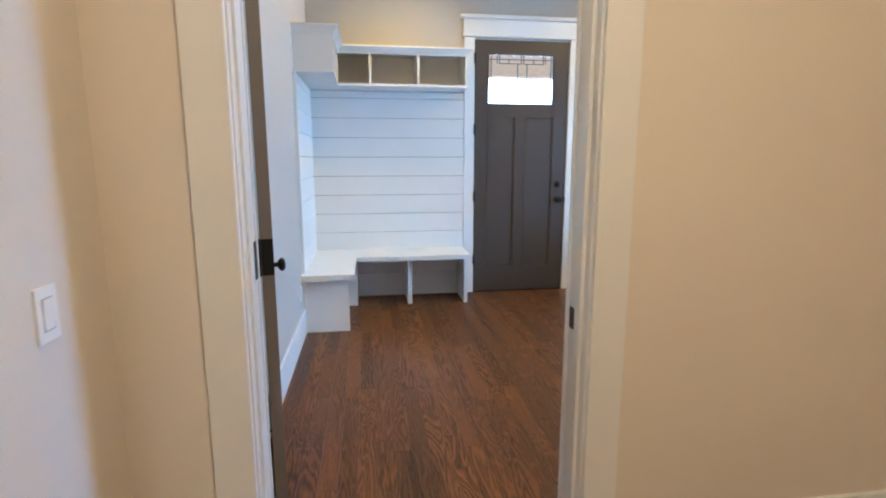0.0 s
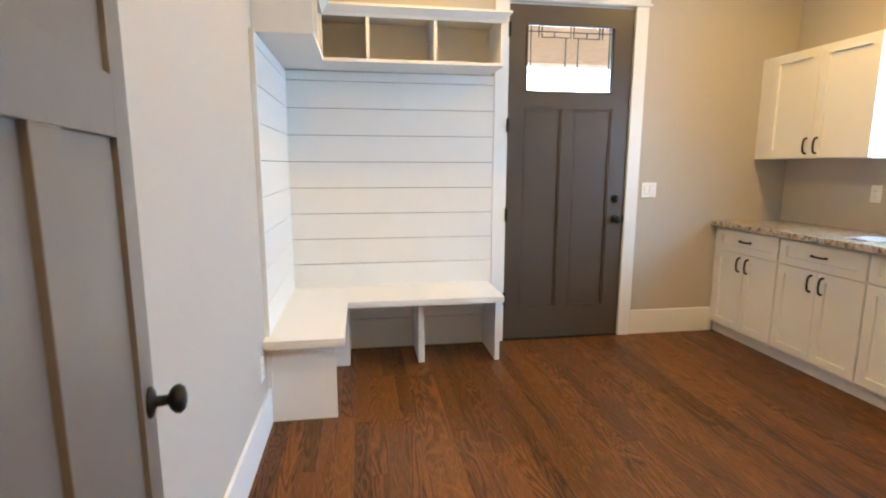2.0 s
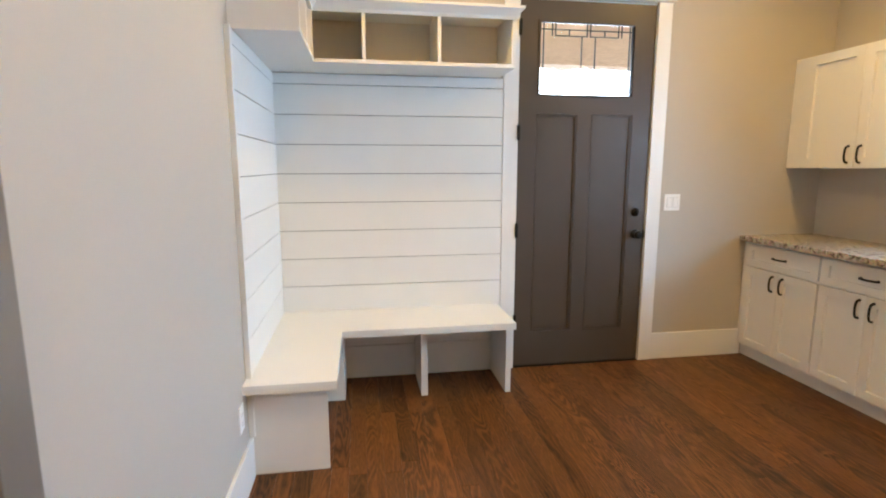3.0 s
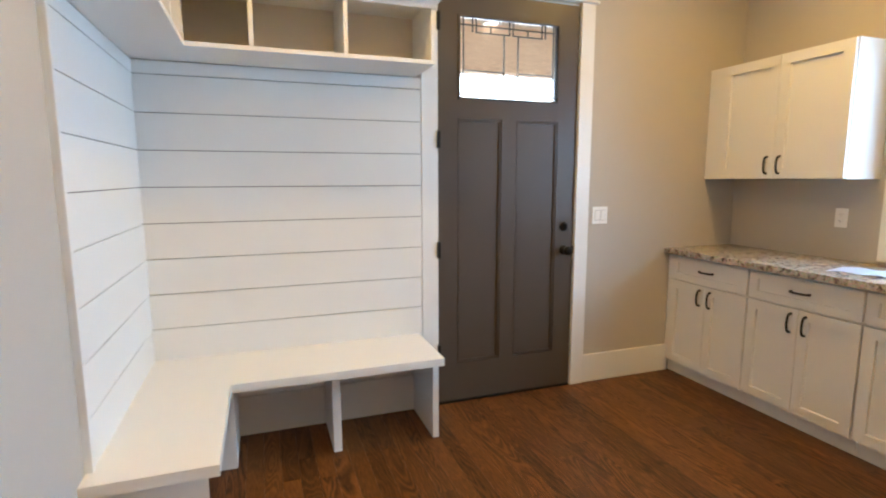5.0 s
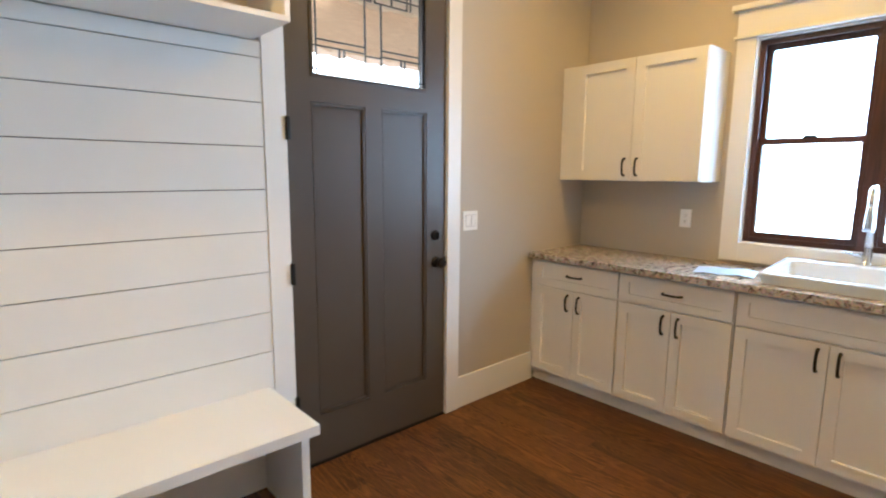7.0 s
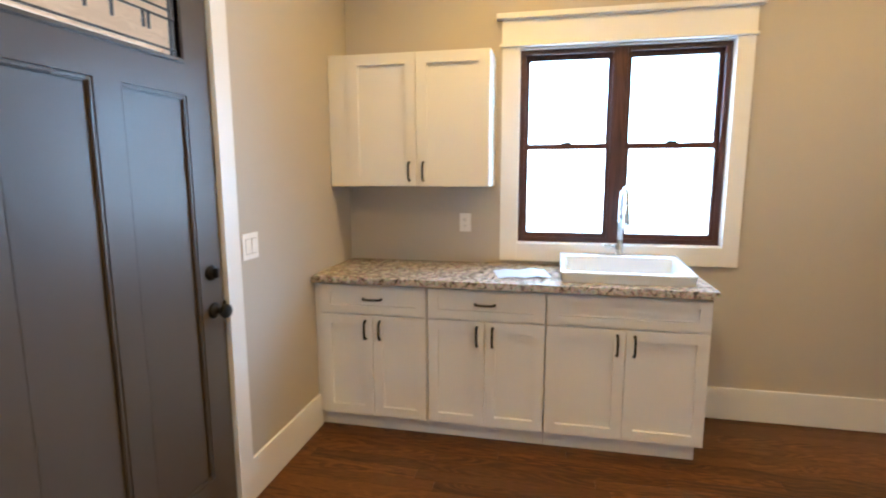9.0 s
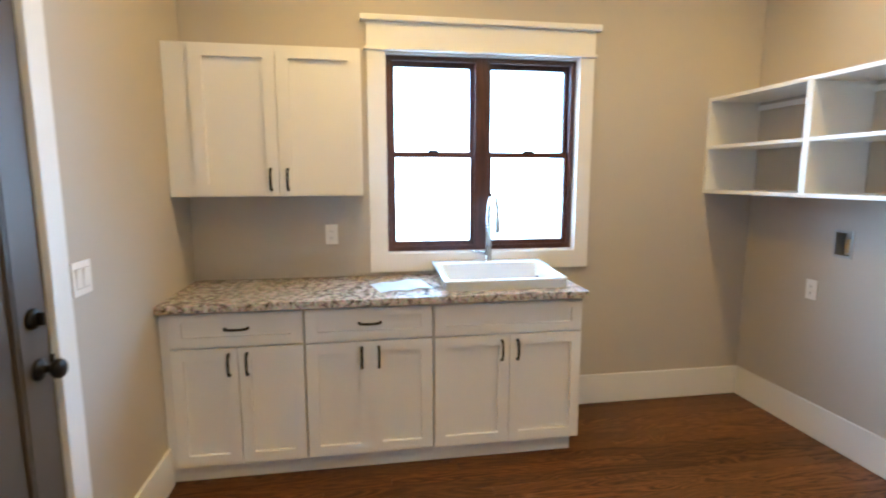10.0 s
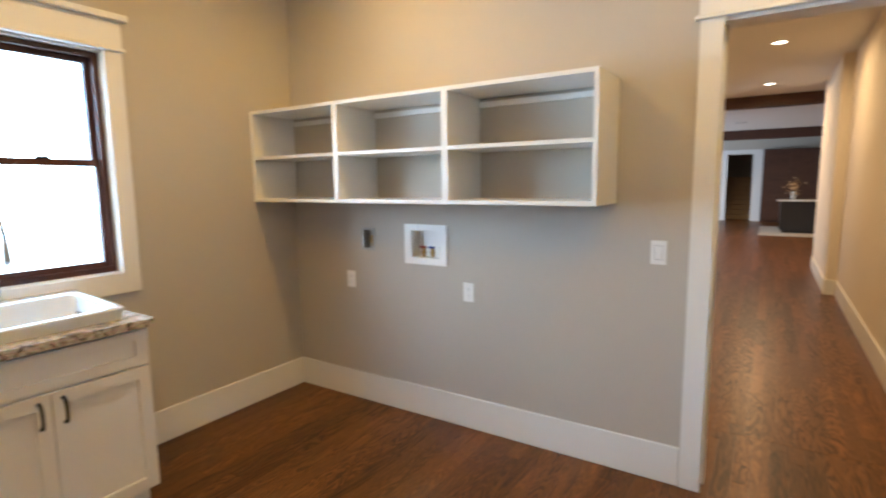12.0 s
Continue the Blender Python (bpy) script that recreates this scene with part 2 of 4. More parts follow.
M_SASH = wood("mahogany_window_frame", (0.022, 0.008, 0.006), (0.050, 0.018, 0.0125), (0.088, 0.033, 0.022), 0.35, along="Z", per_piece=False)
M_BEAM = wood("dark_timber", (0.020, 0.008, 0.005), (0.045, 0.018, 0.011), (0.075, 0.03, 0.018), 0.45, along="X", per_piece=False)
M_PORCH = wood("tan_porch_boards", (0.48, 0.32, 0.20), (0.64, 0.45, 0.29), (0.74, 0.55, 0.38), 0.6, along="X", per_piece=True)
# tan ceiling boards, paled to stand in for the outdoor glare on them
M_PORCH_CEIL = wood("brightened_porch_boards", (0.46, 0.36, 0.25), (0.62, 0.50, 0.35), (0.72, 0.59, 0.43), 0.6, along="X", per_piece=True)
M_GRANITE = granite()
M_GLASS = glass("clear_glass")
M_LEADED = glass("wavy_leaded_glass", 0.03, wavy=0.13)
M_LAMP = glow("lamp_diffuser", (1.0, 0.82, 0.58), 12.0)
M_PORCHLAMP = glow("porch_lamp_diffuser", (1.0, 0.86, 0.66), 2.5)
M_HAZE = glow("bright_haze", (0.95, 0.98, 1.0), 14.0)
M_GROUND = material("pale_concrete", (0.55, 0.53, 0.50), 0.85, vary=0.12, scale=0.6, bump=0.3, bump_scale=30)
M_STONE = material("pale_patch_surface", (0.42, 0.38, 0.33), 0.4, vary=0.1, scale=3)
M_NAVY = material("dark_island_paint", (0.014, 0.016, 0.022), 0.4, vary=0.1)
M_STAIR = material("stair_oak", (0.42, 0.28, 0.14), 0.5, vary=0.15, scale=8)


# ---- building blocks ----
def part(name, bm, mat, parent=None, label="", smooth=False):
    """Link a bmesh as one mesh object under a thing or a part."""
    me = bpy.data.meshes.new(name)
    bm.to_mesh(me)
    bm.free()
    for p in me.polygons:
        p.use_smooth = smooth
    me.materials.append(mat)
    ob = new(name, me)
    if parent is not None:
        ob.parent = parent
    if label:
        ob["label"] = label
    return ob


def box(x0, x1, y0, y1, z0, z1, bevel=0.0, bm=None):
    bm = bm or bmesh.new()
    r = bmesh.ops.create_cube(bm, size=1.0, matrix=Matrix.Translation(((x0 + x1) / 2, (y0 + y1) / 2, (z0 + z1) / 2)) @ Matrix.Diagonal((abs(x1 - x0), abs(y1 - y0), abs(z1 - z0), 1)))
    if bevel:
        edges = {e for v in r["verts"] for e in v.link_edges}
        bmesh.ops.bevel(bm, geom=list(edges), offset=bevel, segments=2, affect="EDGES", profile=0.6)
    return bm


def boxes(*items, bevel=0.0):
    bm = bmesh.new()
    for it in items:
        b = box(*it, bevel=bevel)
        me = bpy.data.meshes.new("tmp")
        b.to_mesh(me)
        b.free()
        bm.from_mesh(me)
        bpy.data.meshes.remove(me)
    return bm


def ring_frame(axis, d0, d1, a0, a1, z0, z1, wa, wz0, wz1, bevel=0.0, wa1=None):
    """One closed rectangular frame: d0..d1 is its depth along the axis, a and z its outer size, wa, wz0, wz1 the widths of its sides, foot and head."""
    bm = bmesh.new()
    outer = [(a0, z0), (a1, z0), (a1, z1), (a0, z1)]
    wb_ = wa if wa1 is None else wa1
    inner = [(a0 + wa, z0 + wz0), (a1 - wb_, z0 + wz0), (a1 - wb_, z1 - wz1), (a0 + wa, z1 - wz1)]
    put = (lambda d, a, z: (d, a, z)) if axis == "x" else (lambda d, a, z: (a, d, z))
    v = {(k, d, i): bm.verts.new(put(d, *p)) for k, pts in (("o", outer), ("i", inner)) for d in (d0, d1) for i, p in enumerate(pts)}
    for i in range(4):
        j = (i + 1) % 4
        bm.faces.new((v["o", d0, i], v["o", d0, j], v["i", d0, j], v["i", d0, i]))
        bm.faces.new((v["o", d1, i], v["i", d1, i], v["i", d1, j], v["o", d1, j]))
        bm.faces.new((v["o", d0, i], v["o", d1, i], v["o", d1, j], v["o", d0, j]))
        bm.faces.new((v["i", d0, i], v["i", d0, j], v["i", d1, j], v["i", d1, i]))
    bmesh.ops.recalc_face_normals(bm, faces=bm.faces)
    if bevel:
        sharp = [e for e in bm.edges if len(e.link_faces) == 2 and e.calc_face_angle() > 0.5]
        bmesh.ops.bevel(bm, geom=sharp, offset=bevel, segments=2, affect="EDGES")
    return bm


def lathe(profile, axis_m, steps=24):
    """Turn a profile of (radius, height) round an axis, placed by a matrix."""
    bm = bmesh.new()
    rings = []
    for r, h in profile:
        rings.append([bm.verts.new(axis_m @ Vector((r * math.cos(a), r * math.sin(a), h))) for a in [2 * math.pi * k / steps for k in range(steps)]])
    for a, b in zip(rings, rings[1:]):
        for k in range(steps):
            bm.faces.new((a[k], a[(k + 1) % steps], b[(k + 1) % steps], b[k]))
    bm.faces.new(rings[0][::-1])
    bm.faces.new(rings[-1])
    bmesh.ops.recalc_face_normals(bm, faces=bm.faces)
    return bm


def tube(points, radius, steps=10, flat=1.0):
    """A round bar along points."""
    bm = bmesh.new()
    pts = [Vector(p) for p in points]
    radii = radius if isinstance(radius, (list, tuple)) else [radius] * len(pts)
    rings, side = [], None
    for i, p in enumerate(pts):
        d = (pts[min(i + 1, len(pts) - 1)] - pts[max(i - 1, 0)]).normalized()
        if side is None:
            side = d.orthogonal().normalized()
        side = (side - d * side.dot(d)).normalized()
        up = d.cross(side)
        rings.append([bm.verts.new(p + (side * math.cos(a) + up * math.sin(a) * flat) * radii[i]) for a in [2 * math.pi * k / steps for k in range(steps)]])
    for a, b in zip(rings, rings[1:]):
        for k in range(steps):
            bm.faces.new((a[k], a[(k + 1) % steps], b[(k + 1) % steps], b[k]))
    bm.faces.new(rings[0][::-1])
    bm.faces.new(rings[-1])
    bmesh.ops.recalc_face_normals(bm, faces=bm.faces)
    return bm


def thing(name, label, category, at=(0, 0, 0), group="", kind=""):
    ob = new(name)
    ob.empty_display_size = 0.05
    ob.location = (0, 0, 0)
    return tagged(ob, label, category, group, kind)


def structure(name, bm, mat, label="", parent=None, smooth=False):
    ob = part(name, bm, mat, parent, smooth=smooth)
    return tagged(ob, label, kind="structure") if parent is None else ob


def wall_with_holes(x0, x1, y0, y1, holes, axis):
    """A wall slab z 0..CEIL with rectangular openings through it; each hole is (a0, a1, z0, z1) along the wall's axis."""
    lo, hi = (x0, x1) if axis == "x" else (y0, y1)
    cuts = sorted({lo, hi, *[v for h in holes for v in h[:2]]})
    items = []
    for a, c in zip(cuts, cuts[1:]):
        z = 0.0
        for h0, h1, z0, z1 in sorted(holes, key=lambda h: h[2]):
            if h0 <= a + 1e-6 and c <= h1 + 1e-6:
                if z0 > z:
                    items.append((a, c, z, z0))
                z = z1
        items.append((a, c, z, CEIL))
    return boxes(*[(a, c, y0, y1, z0, z1) if axis == "x" else (x0, x1, a, c, z0, z1) for a, c, z0, z1 in items])


# ---- structure: walls, ceilings ----
DX0, DX1, DZ = 1.403, 2.349, 2.478          # outer door
JX0, JX1, JZ = 0.022, 0.982, 2.195            # doorway from the hall, clear width
WY0, WY1, WZ0, WZ1 = 3.567, 4.752, 1.047, 2.215
T = 0.14
wall_n = structure("wall_north", wall_with_holes(W - T, E + T, N, N + T, [(DX0 - 0.01, DX1 + 0.01, 0, DZ + 0.01)], "x"), M_WALL, "greige painted wall with the outer door")
wall_e = structure("wall_east", wall_with_holes(E, E + T, S, N, [(WY0, WY1, WZ0, WZ1)], "y"), M_WALL, "greige painted wall with a double window")
wall_s = structure("wall_south", wall_with_holes(HW - T, E + T, SH, S, [(JX0 - 0.02, JX1 + 0.02, 0, JZ + 0.02), (2.467, 2.684, 1.041, 1.219), (2.999, 3.091, 1.078, 1.209)], "x"), M_WALL, "greige painted wall with the doorway to the hall")
# the hall side of this wall carries the paint lightened for hall brightness
wall_s.data.materials.append(M_HALL)
for p in wall_s.data.polygons:
    if p.normal.y < -0.9:
        p.material_index = 1
wall_w = structure("wall_west", box(W - T, W, S, N, 0, CEIL), M_WALL, "greige painted side wall")
structure("ceiling", box(W - T, E + T, S, N + T, CEIL, CEIL + 0.1), M_CEIL, "pale flat painted ceiling")
structure("ceiling_hall", box(HW - T, HE + T, HEND, S, CEIL, CEIL + 0.1), M_CEIL, "pale flat painted hall ceiling")
structure("wall_hall_west", box(HW - T, HW, 1.2, SH, 0, CEIL), M_HALL, "warm greige hall wall")
HB, HC, JOG = -0.02, 0.10, -3.3               # the hall narrows in two steps
structure("wall_hall_middle", box(HW - T, HB, JOG, 1.2, 0, CEIL), M_HALL, "warm greige hall wall")
structure("wall_hall_end", box(HW - T, HC, HEND, JOG, 0, CEIL), M_HALL, "warm greige wall stepping into the hall")
structure("wall_hall_east", box(HE, HE + T, HEND, SH, 0, CEIL), M_HALL, "warm greige hall wall")


def base_run(name, x0, x1, y0, y1, h=0.20):
    return structure(name, boxes((x0, x1, y0, y1, 0.002, h), bevel=0.004), M_TRIM, "tall flat white baseboard")


b = 0.016
base_run("baseboard_north", 2.456, 3.19, N - b, N)
base_run("baseboard_east", E - b, E, S + b, 3.75)
base_run("baseboard_south", 1.078, E, S, S + b)
base_run("baseboard_west", W, W + b, S + 0.024, 4.775)
base_run("baseboard_hall_west", HW, HW + b, 1.2 + b, SH - b)
base_run("baseboard_hall_step", HW + b, HB, 1.2, 1.2 + b)
base_run("baseboard_hall_middle", HB, HB + b, JOG + b, 1.2)
base_run("baseboard_hall_jog", HB, HC + b, JOG, JOG + b)
base_run("baseboard_hall_end", HC, HC + b, HEND, JOG)
base_run("baseboard_hall_north", 1.098, HE, SH - b, SH)
base_run("baseboard_hall_east", HE - b, HE, HEND, SH - b)

# ---- trim of the outer door ----
trim = structure("trim_outer_door", boxes((1.297, 1.398, N - 0.022, N, 0.002, DZ + 0.018), bevel=0.002), M_TRIM, "flat white craftsman casing round the outer door")
structure("casing_side", boxes((2.354, 2.453, N - 0.022, N, 0.002, DZ + 0.018), bevel=0.002), M_TRIM, parent=trim)
structure("casing_head", boxes((1.291, 2.459, N - 0.026, N, DZ + 0.036, DZ + 0.18), bevel=0.002), M_TRIM, parent=trim)
structure("head_bead", boxes((1.277, 2.473, N - 0.038, N, DZ + 0.018, DZ + 0.036), bevel=0.005), M_TRIM, parent=trim)
structure("head_cap", boxes((1.258, 2.491, N - 0.055, N, DZ + 0.18, DZ + 0.215), bevel=0.006), M_TRIM, parent=trim)
structure("door_jamb", boxes((DX0 - 0.009, DX0 - 0.004, N - 0.0, N + T, 0, DZ), (DX1 + 0.004, DX1 + 0.009, N, N + T, 0, DZ), (DX0, DX1, N, N + T, DZ + 0.002, DZ + 0.009)), M_TRIM, parent=trim)
structure("threshold", boxes((DX0, DX1, N - 0.012, N + T, 0.0, 0.012), bevel=0.003), M_BLACK, parent=trim)

# ---- trim of the doorway to the hall ----
trim = structure("trim_doorway", boxes((JX1 - 0.004, 1.074, S, S + 0.02, 0.002, JZ + 0.018), bevel=0.002), M_TRIM, "white painted doorway casing and jamb")
structure("casing_side", boxes((W + 0.002, JX0 + 0.004, S, S + 0.02, 0.002, JZ + 0.018), bevel=0.002), M_TRIM, parent=trim)
structure("casing_head", boxes((W + 0.002, 1.08, S, S + 0.024, JZ + 0.034, JZ + 0.17), bevel=0.002), M_TRIM, parent=trim)
structure("head_bead", boxes((W + 0.002, 1.095, S, S + 0.036, JZ + 0.016, JZ + 0.034), bevel=0.005), M_TRIM, parent=trim)
structure("head_cap", boxes((W + 0.002, 1.11, S, S + 0.05, JZ + 0.17, JZ + 0.2), bevel=0.006), M_TRIM, parent=trim)
structure("hall_casing", boxes((JX1 + 0.006, 1.096, SH - 0.02, SH, 0.002, JZ + 0.018), bevel=0.003), M_TRIM, parent=trim)
structure("hall_casing", boxes((-0.092, JX0 - 0.006, SH - 0.02, SH, 0.002, JZ + 0.018), bevel=0.003), M_TRIM, parent=trim)
structure("hall_casing_head", boxes((-0.10, 1.106, SH - 0.024, SH, JZ + 0.02, JZ + 0.17), bevel=0.003), M_TRIM, parent=trim)
structure("jamb", boxes((JX0 - 0.02, JX0, SH - 0.002, S + 0.002, 0.002, JZ + 0.02), bevel=0.002), M_TRIM, parent=trim)
structure("jamb", boxes((JX1, JX1 + 0.02, SH - 0.002, S + 0.002, 0.002, JZ + 0.02), bevel=0.002), M_TRIM, parent=trim)
structure("jamb_head", boxes((JX0, JX1, SH - 0.002, S + 0.002, JZ, JZ + 0.02), bevel=0.002), M_TRIM, parent=trim)
structure("door_stop", boxes((JX0, JX0 + 0.010, SH + 0.03, S - 0.07, 0.002, JZ), bevel=0.003), M_TRIM, parent=trim)
structure("door_stop", boxes((JX1 - 0.012, JX1, SH + 0.03, S - 0.07, 0.002, JZ), bevel=0.003), M_TRIM, parent=trim)
structure("strike_plate", boxes((JX1 - 0.0025, JX1, S - 0.048, S - 0.012, 0.81, 0.88), bevel=0.001), M_BLACK, parent=trim)

# ---- window ----
win = structure("window_1", boxes((E - 0.022, E, WY1 - 0.004, WY1 + 0.10, WZ0 - 0.11, WZ1 + 0.004), bevel=0.002), M_TRIM, "double hung pair with mahogany sashes and white casing")
structure("casing_side", boxes((E - 0.022, E, WY0 - 0.088, WY0 + 0.004, WZ0 - 0.11, WZ1 + 0.004), bevel=0.002), M_TRIM, parent=win)
structure("casing_bottom", boxes((E - 0.022, E, WY0 + 0.004, WY1 - 0.004, WZ0 - 0.11, WZ0 + 0.002), bevel=0.002), M_TRIM, parent=win)
structure("head_bead", boxes((E - 0.038, E, WY0 - 0.10, WY1 + 0.116, WZ1 + 0.004, WZ1 + 0.022), bevel=0.005), M_TRIM, parent=win)
structure("casing_head", boxes((E - 0.026, E, WY0 - 0.091, WY1 + 0.103, WZ1 + 0.022, WZ1 + 0.158), bevel=0.002), M_TRIM, parent=win)
structure("head_cap", boxes((E - 0.055, E, WY0 - 0.118, WY1 + 0.134, WZ1 + 0.158, WZ1 + 0.192), bevel=0.007), M_TRIM, parent=win)
structure("jamb_liner", boxes((E - 0.002, E + 0.035, WY0, WY0 + 0.008, WZ0, WZ1), (E - 0.002, E + 0.035, WY1 - 0.008, WY1, WZ0, WZ1), (E - 0.002, E + 0.035, WY0, WY1, WZ1 - 0.008, WZ1), (E - 0.002, E + 0.035, WY0, WY1, WZ0, WZ0 + 0.008)), M_TRIM, parent=win)
fx0, fx1 = E + 0.03, E + 0.115
structure("window_frame", boxes((fx0, fx1, WY0 + 0.006, WY0 + 0.03, WZ0 + 0.008, WZ1 - 0.008), (fx0, fx1, WY1 - 0.03, WY1 - 0.006, WZ0 + 0.008, WZ1 - 0.008),
          (fx0, fx1, WY0 + 0.03, WY1 - 0.03, WZ1 - 0.028, WZ1 - 0.008), (fx0, fx1, WY0 + 0.03, WY1 - 0.03, WZ0 + 0.008, WZ0 + 0.03), (fx0 - 0.004, fx1, 4.13, 4.20, WZ0 + 0.008, WZ1 - 0.008), bevel=0.003), M_SASH, parent=win)
for y0, y1 in ((WY0 + 0.031, 4.129), (4.201, WY1 - 0.031)):
    for z0, z1, dx in ((WZ0 + 0.031, 1.655, 0.012), (1.622, WZ1 - 0.029, 0.048)):
        w = 0.032
        xs0, xs1 = fx0 + dx, fx0 + dx + 0.034
        sash = structure("sash", ring_frame("x", xs0, xs1, y0, y1, z0, z1, w, 0.036, 0.034, 0.003), M_SASH, parent=win)
        pane = structure("pane", box(xs0 + 0.014, xs0 + 0.02, y0 + w, y1 - w, z0 + 0.036, z1 - 0.034), M_GLASS, parent=sash)
        pane.visible_shadow = False
    structure("window_stop", ring_frame("x", fx0 - 0.006, fx0 + 0.010, y0 - 0.003, y1 + 0.003, WZ0 + 0.026, WZ1 - 0.024, 0.013, 0.013, 0.013, 0.003), M_SASH, parent=win)
    ym = (y0 + y1) / 2
    structure("sash_lock", boxes((fx0 + 0.002, fx0 + 0.028, ym - 0.03, ym + 0.03, 1.655, 1.667), bevel=0.003), M_BLACK, parent=win)

# ---- outer door ----
YF = N - 0.002                              # room face of the outer door leaf
door = tagged(new("door_1"), "closed dark taupe craftsman door with leaded glass light", kind="structure")
gx0, gx1, gz0, gz1 = 1.543, 2.197, 1.89, 2.342
lx, rx, c0, c1 = 1.527, 2.213, 1.818, 1.918
pz0, pz1 = 0.258, 1.765
yb = YF + 0.044
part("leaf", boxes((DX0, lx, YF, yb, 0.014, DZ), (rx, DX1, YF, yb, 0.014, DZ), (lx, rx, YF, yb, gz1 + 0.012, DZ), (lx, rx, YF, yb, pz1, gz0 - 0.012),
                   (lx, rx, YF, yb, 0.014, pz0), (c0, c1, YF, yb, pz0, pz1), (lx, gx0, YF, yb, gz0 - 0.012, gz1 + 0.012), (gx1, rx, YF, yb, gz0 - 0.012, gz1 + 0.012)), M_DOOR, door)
for x0, x1 in ((lx, c0), (c1, rx)):
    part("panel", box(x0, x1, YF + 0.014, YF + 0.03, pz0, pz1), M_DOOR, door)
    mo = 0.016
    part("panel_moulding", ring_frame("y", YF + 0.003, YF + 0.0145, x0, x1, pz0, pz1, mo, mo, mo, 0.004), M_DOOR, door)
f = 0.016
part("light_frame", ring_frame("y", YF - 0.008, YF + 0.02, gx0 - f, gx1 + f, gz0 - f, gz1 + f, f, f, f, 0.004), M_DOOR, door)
pane = part("pane", box(gx0, gx1, YF + 0.016, YF + 0.022, gz0, gz1), M_LEADED, door, "wavy leaded glass pane")
pane.visible_shadow = False
gw, gh = gx1 - gx0, gz1 - gz0
# lead lines: (u0, v0, u1, v1), v from the top
CAMES = [(.04, 0, .04, 1), (.965, 0, .965, 1), (0, .085, 1, .085), (.13, 0, .13, .17), (.165, 0, .165, .17), (.5, 0, .5, .17), (.535, 0, .535, .17), (.84, 0, .84, .17), (.875, 0, .875, .17),
         (.165, .17, .5, .17), (.535, .17, .84, .17), (.31, .085, .31, .17), (.69, .085, .69, .17), (.445, .17, .445, .84), (.59, .17, .59, .84),
         (.04, .655, .445, .655), (0, .72, .445, .72), (.59, .655, .965, .655), (.59, .72, 1, .72), (.445, .74, .59, .74), (.225, .72, .225, .84), (.265, .72, .265, .84),
         (.78, .72, .78, .84), (.815, .72, .815, .84), (0, .945, 1, .945)]
lead = []
for u0, v0, u1, v1 in CAMES:
    xa, xb = gx0 + u0 * gw, gx0 + u1 * gw
    za, zb = gz1 - v1 * gh, gz1 - v0 * gh
    h = 0.0026
    lead.append((xa - h, xb + h, YF + 0.0135, YF + 0.0245, za - (h if v0 == v1 else 0), zb + (h if v0 == v1 else 0)))
part("lead_lines", boxes(*lead), M_LEAD, door, "thin dark lead lines")
for z in (2.30, 1.638, 0.987, 0.345):
    part("hinge", boxes((1.391, 1.409, YF - 0.034, YF + 0.002, z - 0.05, z + 0.05), bevel=0.004), M_HINGE, door, "black hinge knuckle")
back = Matrix.Rotation(radians(90), 4, "X")


def knob(name, x, z, parent, mat=M_BLACK, y=YF):
    m = Matrix.Translation((x, y, z)) @ back
    return part(name, lathe([(0.033, 0.0), (0.033, 0.006), (0.026, 0.011), (0.012, 0.014), (0.011, 0.034), (0.022, 0.040), (0.029, 0.049), (0.030, 0.058), (0.024, 0.067), (0.010, 0.071)], m), mat, parent, "black round knob", smooth=True)


knob("door_knob", 2.28, 0.944, door)
part("deadbolt", lathe([(0.031, 0.0), (0.031, 0.008), (0.026, 0.014), (0.012, 0.016)], Matrix.Translation((2.275, YF, 1.098)) @ back), M_BLACK, door, "black deadbolt rose", smooth=True)
part("thumb_turn", boxes((2.269, 2.281, YF - 0.036, YF - 0.014, 1.079, 1.117), bevel=0.004), M_BLACK, door)
part("latch_edge", boxes((2.339, 2.353, YF - 0.006, YF + 0.004, 0.914, 0.968), bevel=0.001), M_BLACK, door)

# ---- door from the hall, standing open against the side wall ----
OPEN = 101.5
LW, LH = 0.945, 2.17
leaf = tagged(new("door_2"), "open taupe three-panel interior door with black knob", kind="structure")
L = Matrix.Translation((JX0 + 0.002, S + 0.024, 0.012)) @ Matrix.Rotation(radians(OPEN), 4, "Z")


def lbox(*items, bevel=0.0):
    bm = boxes(*items, bevel=bevel)
    bmesh.ops.transform(bm, matrix=L, verts=bm.verts)
    return bm


st = 0.118
rail0, rail1 = 1.39, 1.50
y0, y1 = -0.042, -0.006
part("leaf", lbox((0, st, y0, y1, 0, LH), (LW - st, LW, y0, y1, 0, LH), (st, LW - st, y0, y1, LH - 0.125, LH), (st, LW - st, y0, y1, rail0, rail1),
                  (st, LW - st, y0, y1, 0, 0.24), (LW / 2 - 0.055, LW / 2 + 0.055, y0, y1, 0.24, rail0), bevel=0.0015), M_DOOR2, leaf)
for x0, x1, z0, z1 in ((st, LW - st, rail1, LH - 0.125), (st, LW / 2 - 0.055, 0.24, rail0), (LW / 2 + 0.055, LW - st, 0.24, rail0)):
    part("panel", lbox((x0, x1, y0 + 0.011, y1 - 0.011, z0, z1)), M_DOOR2, leaf)
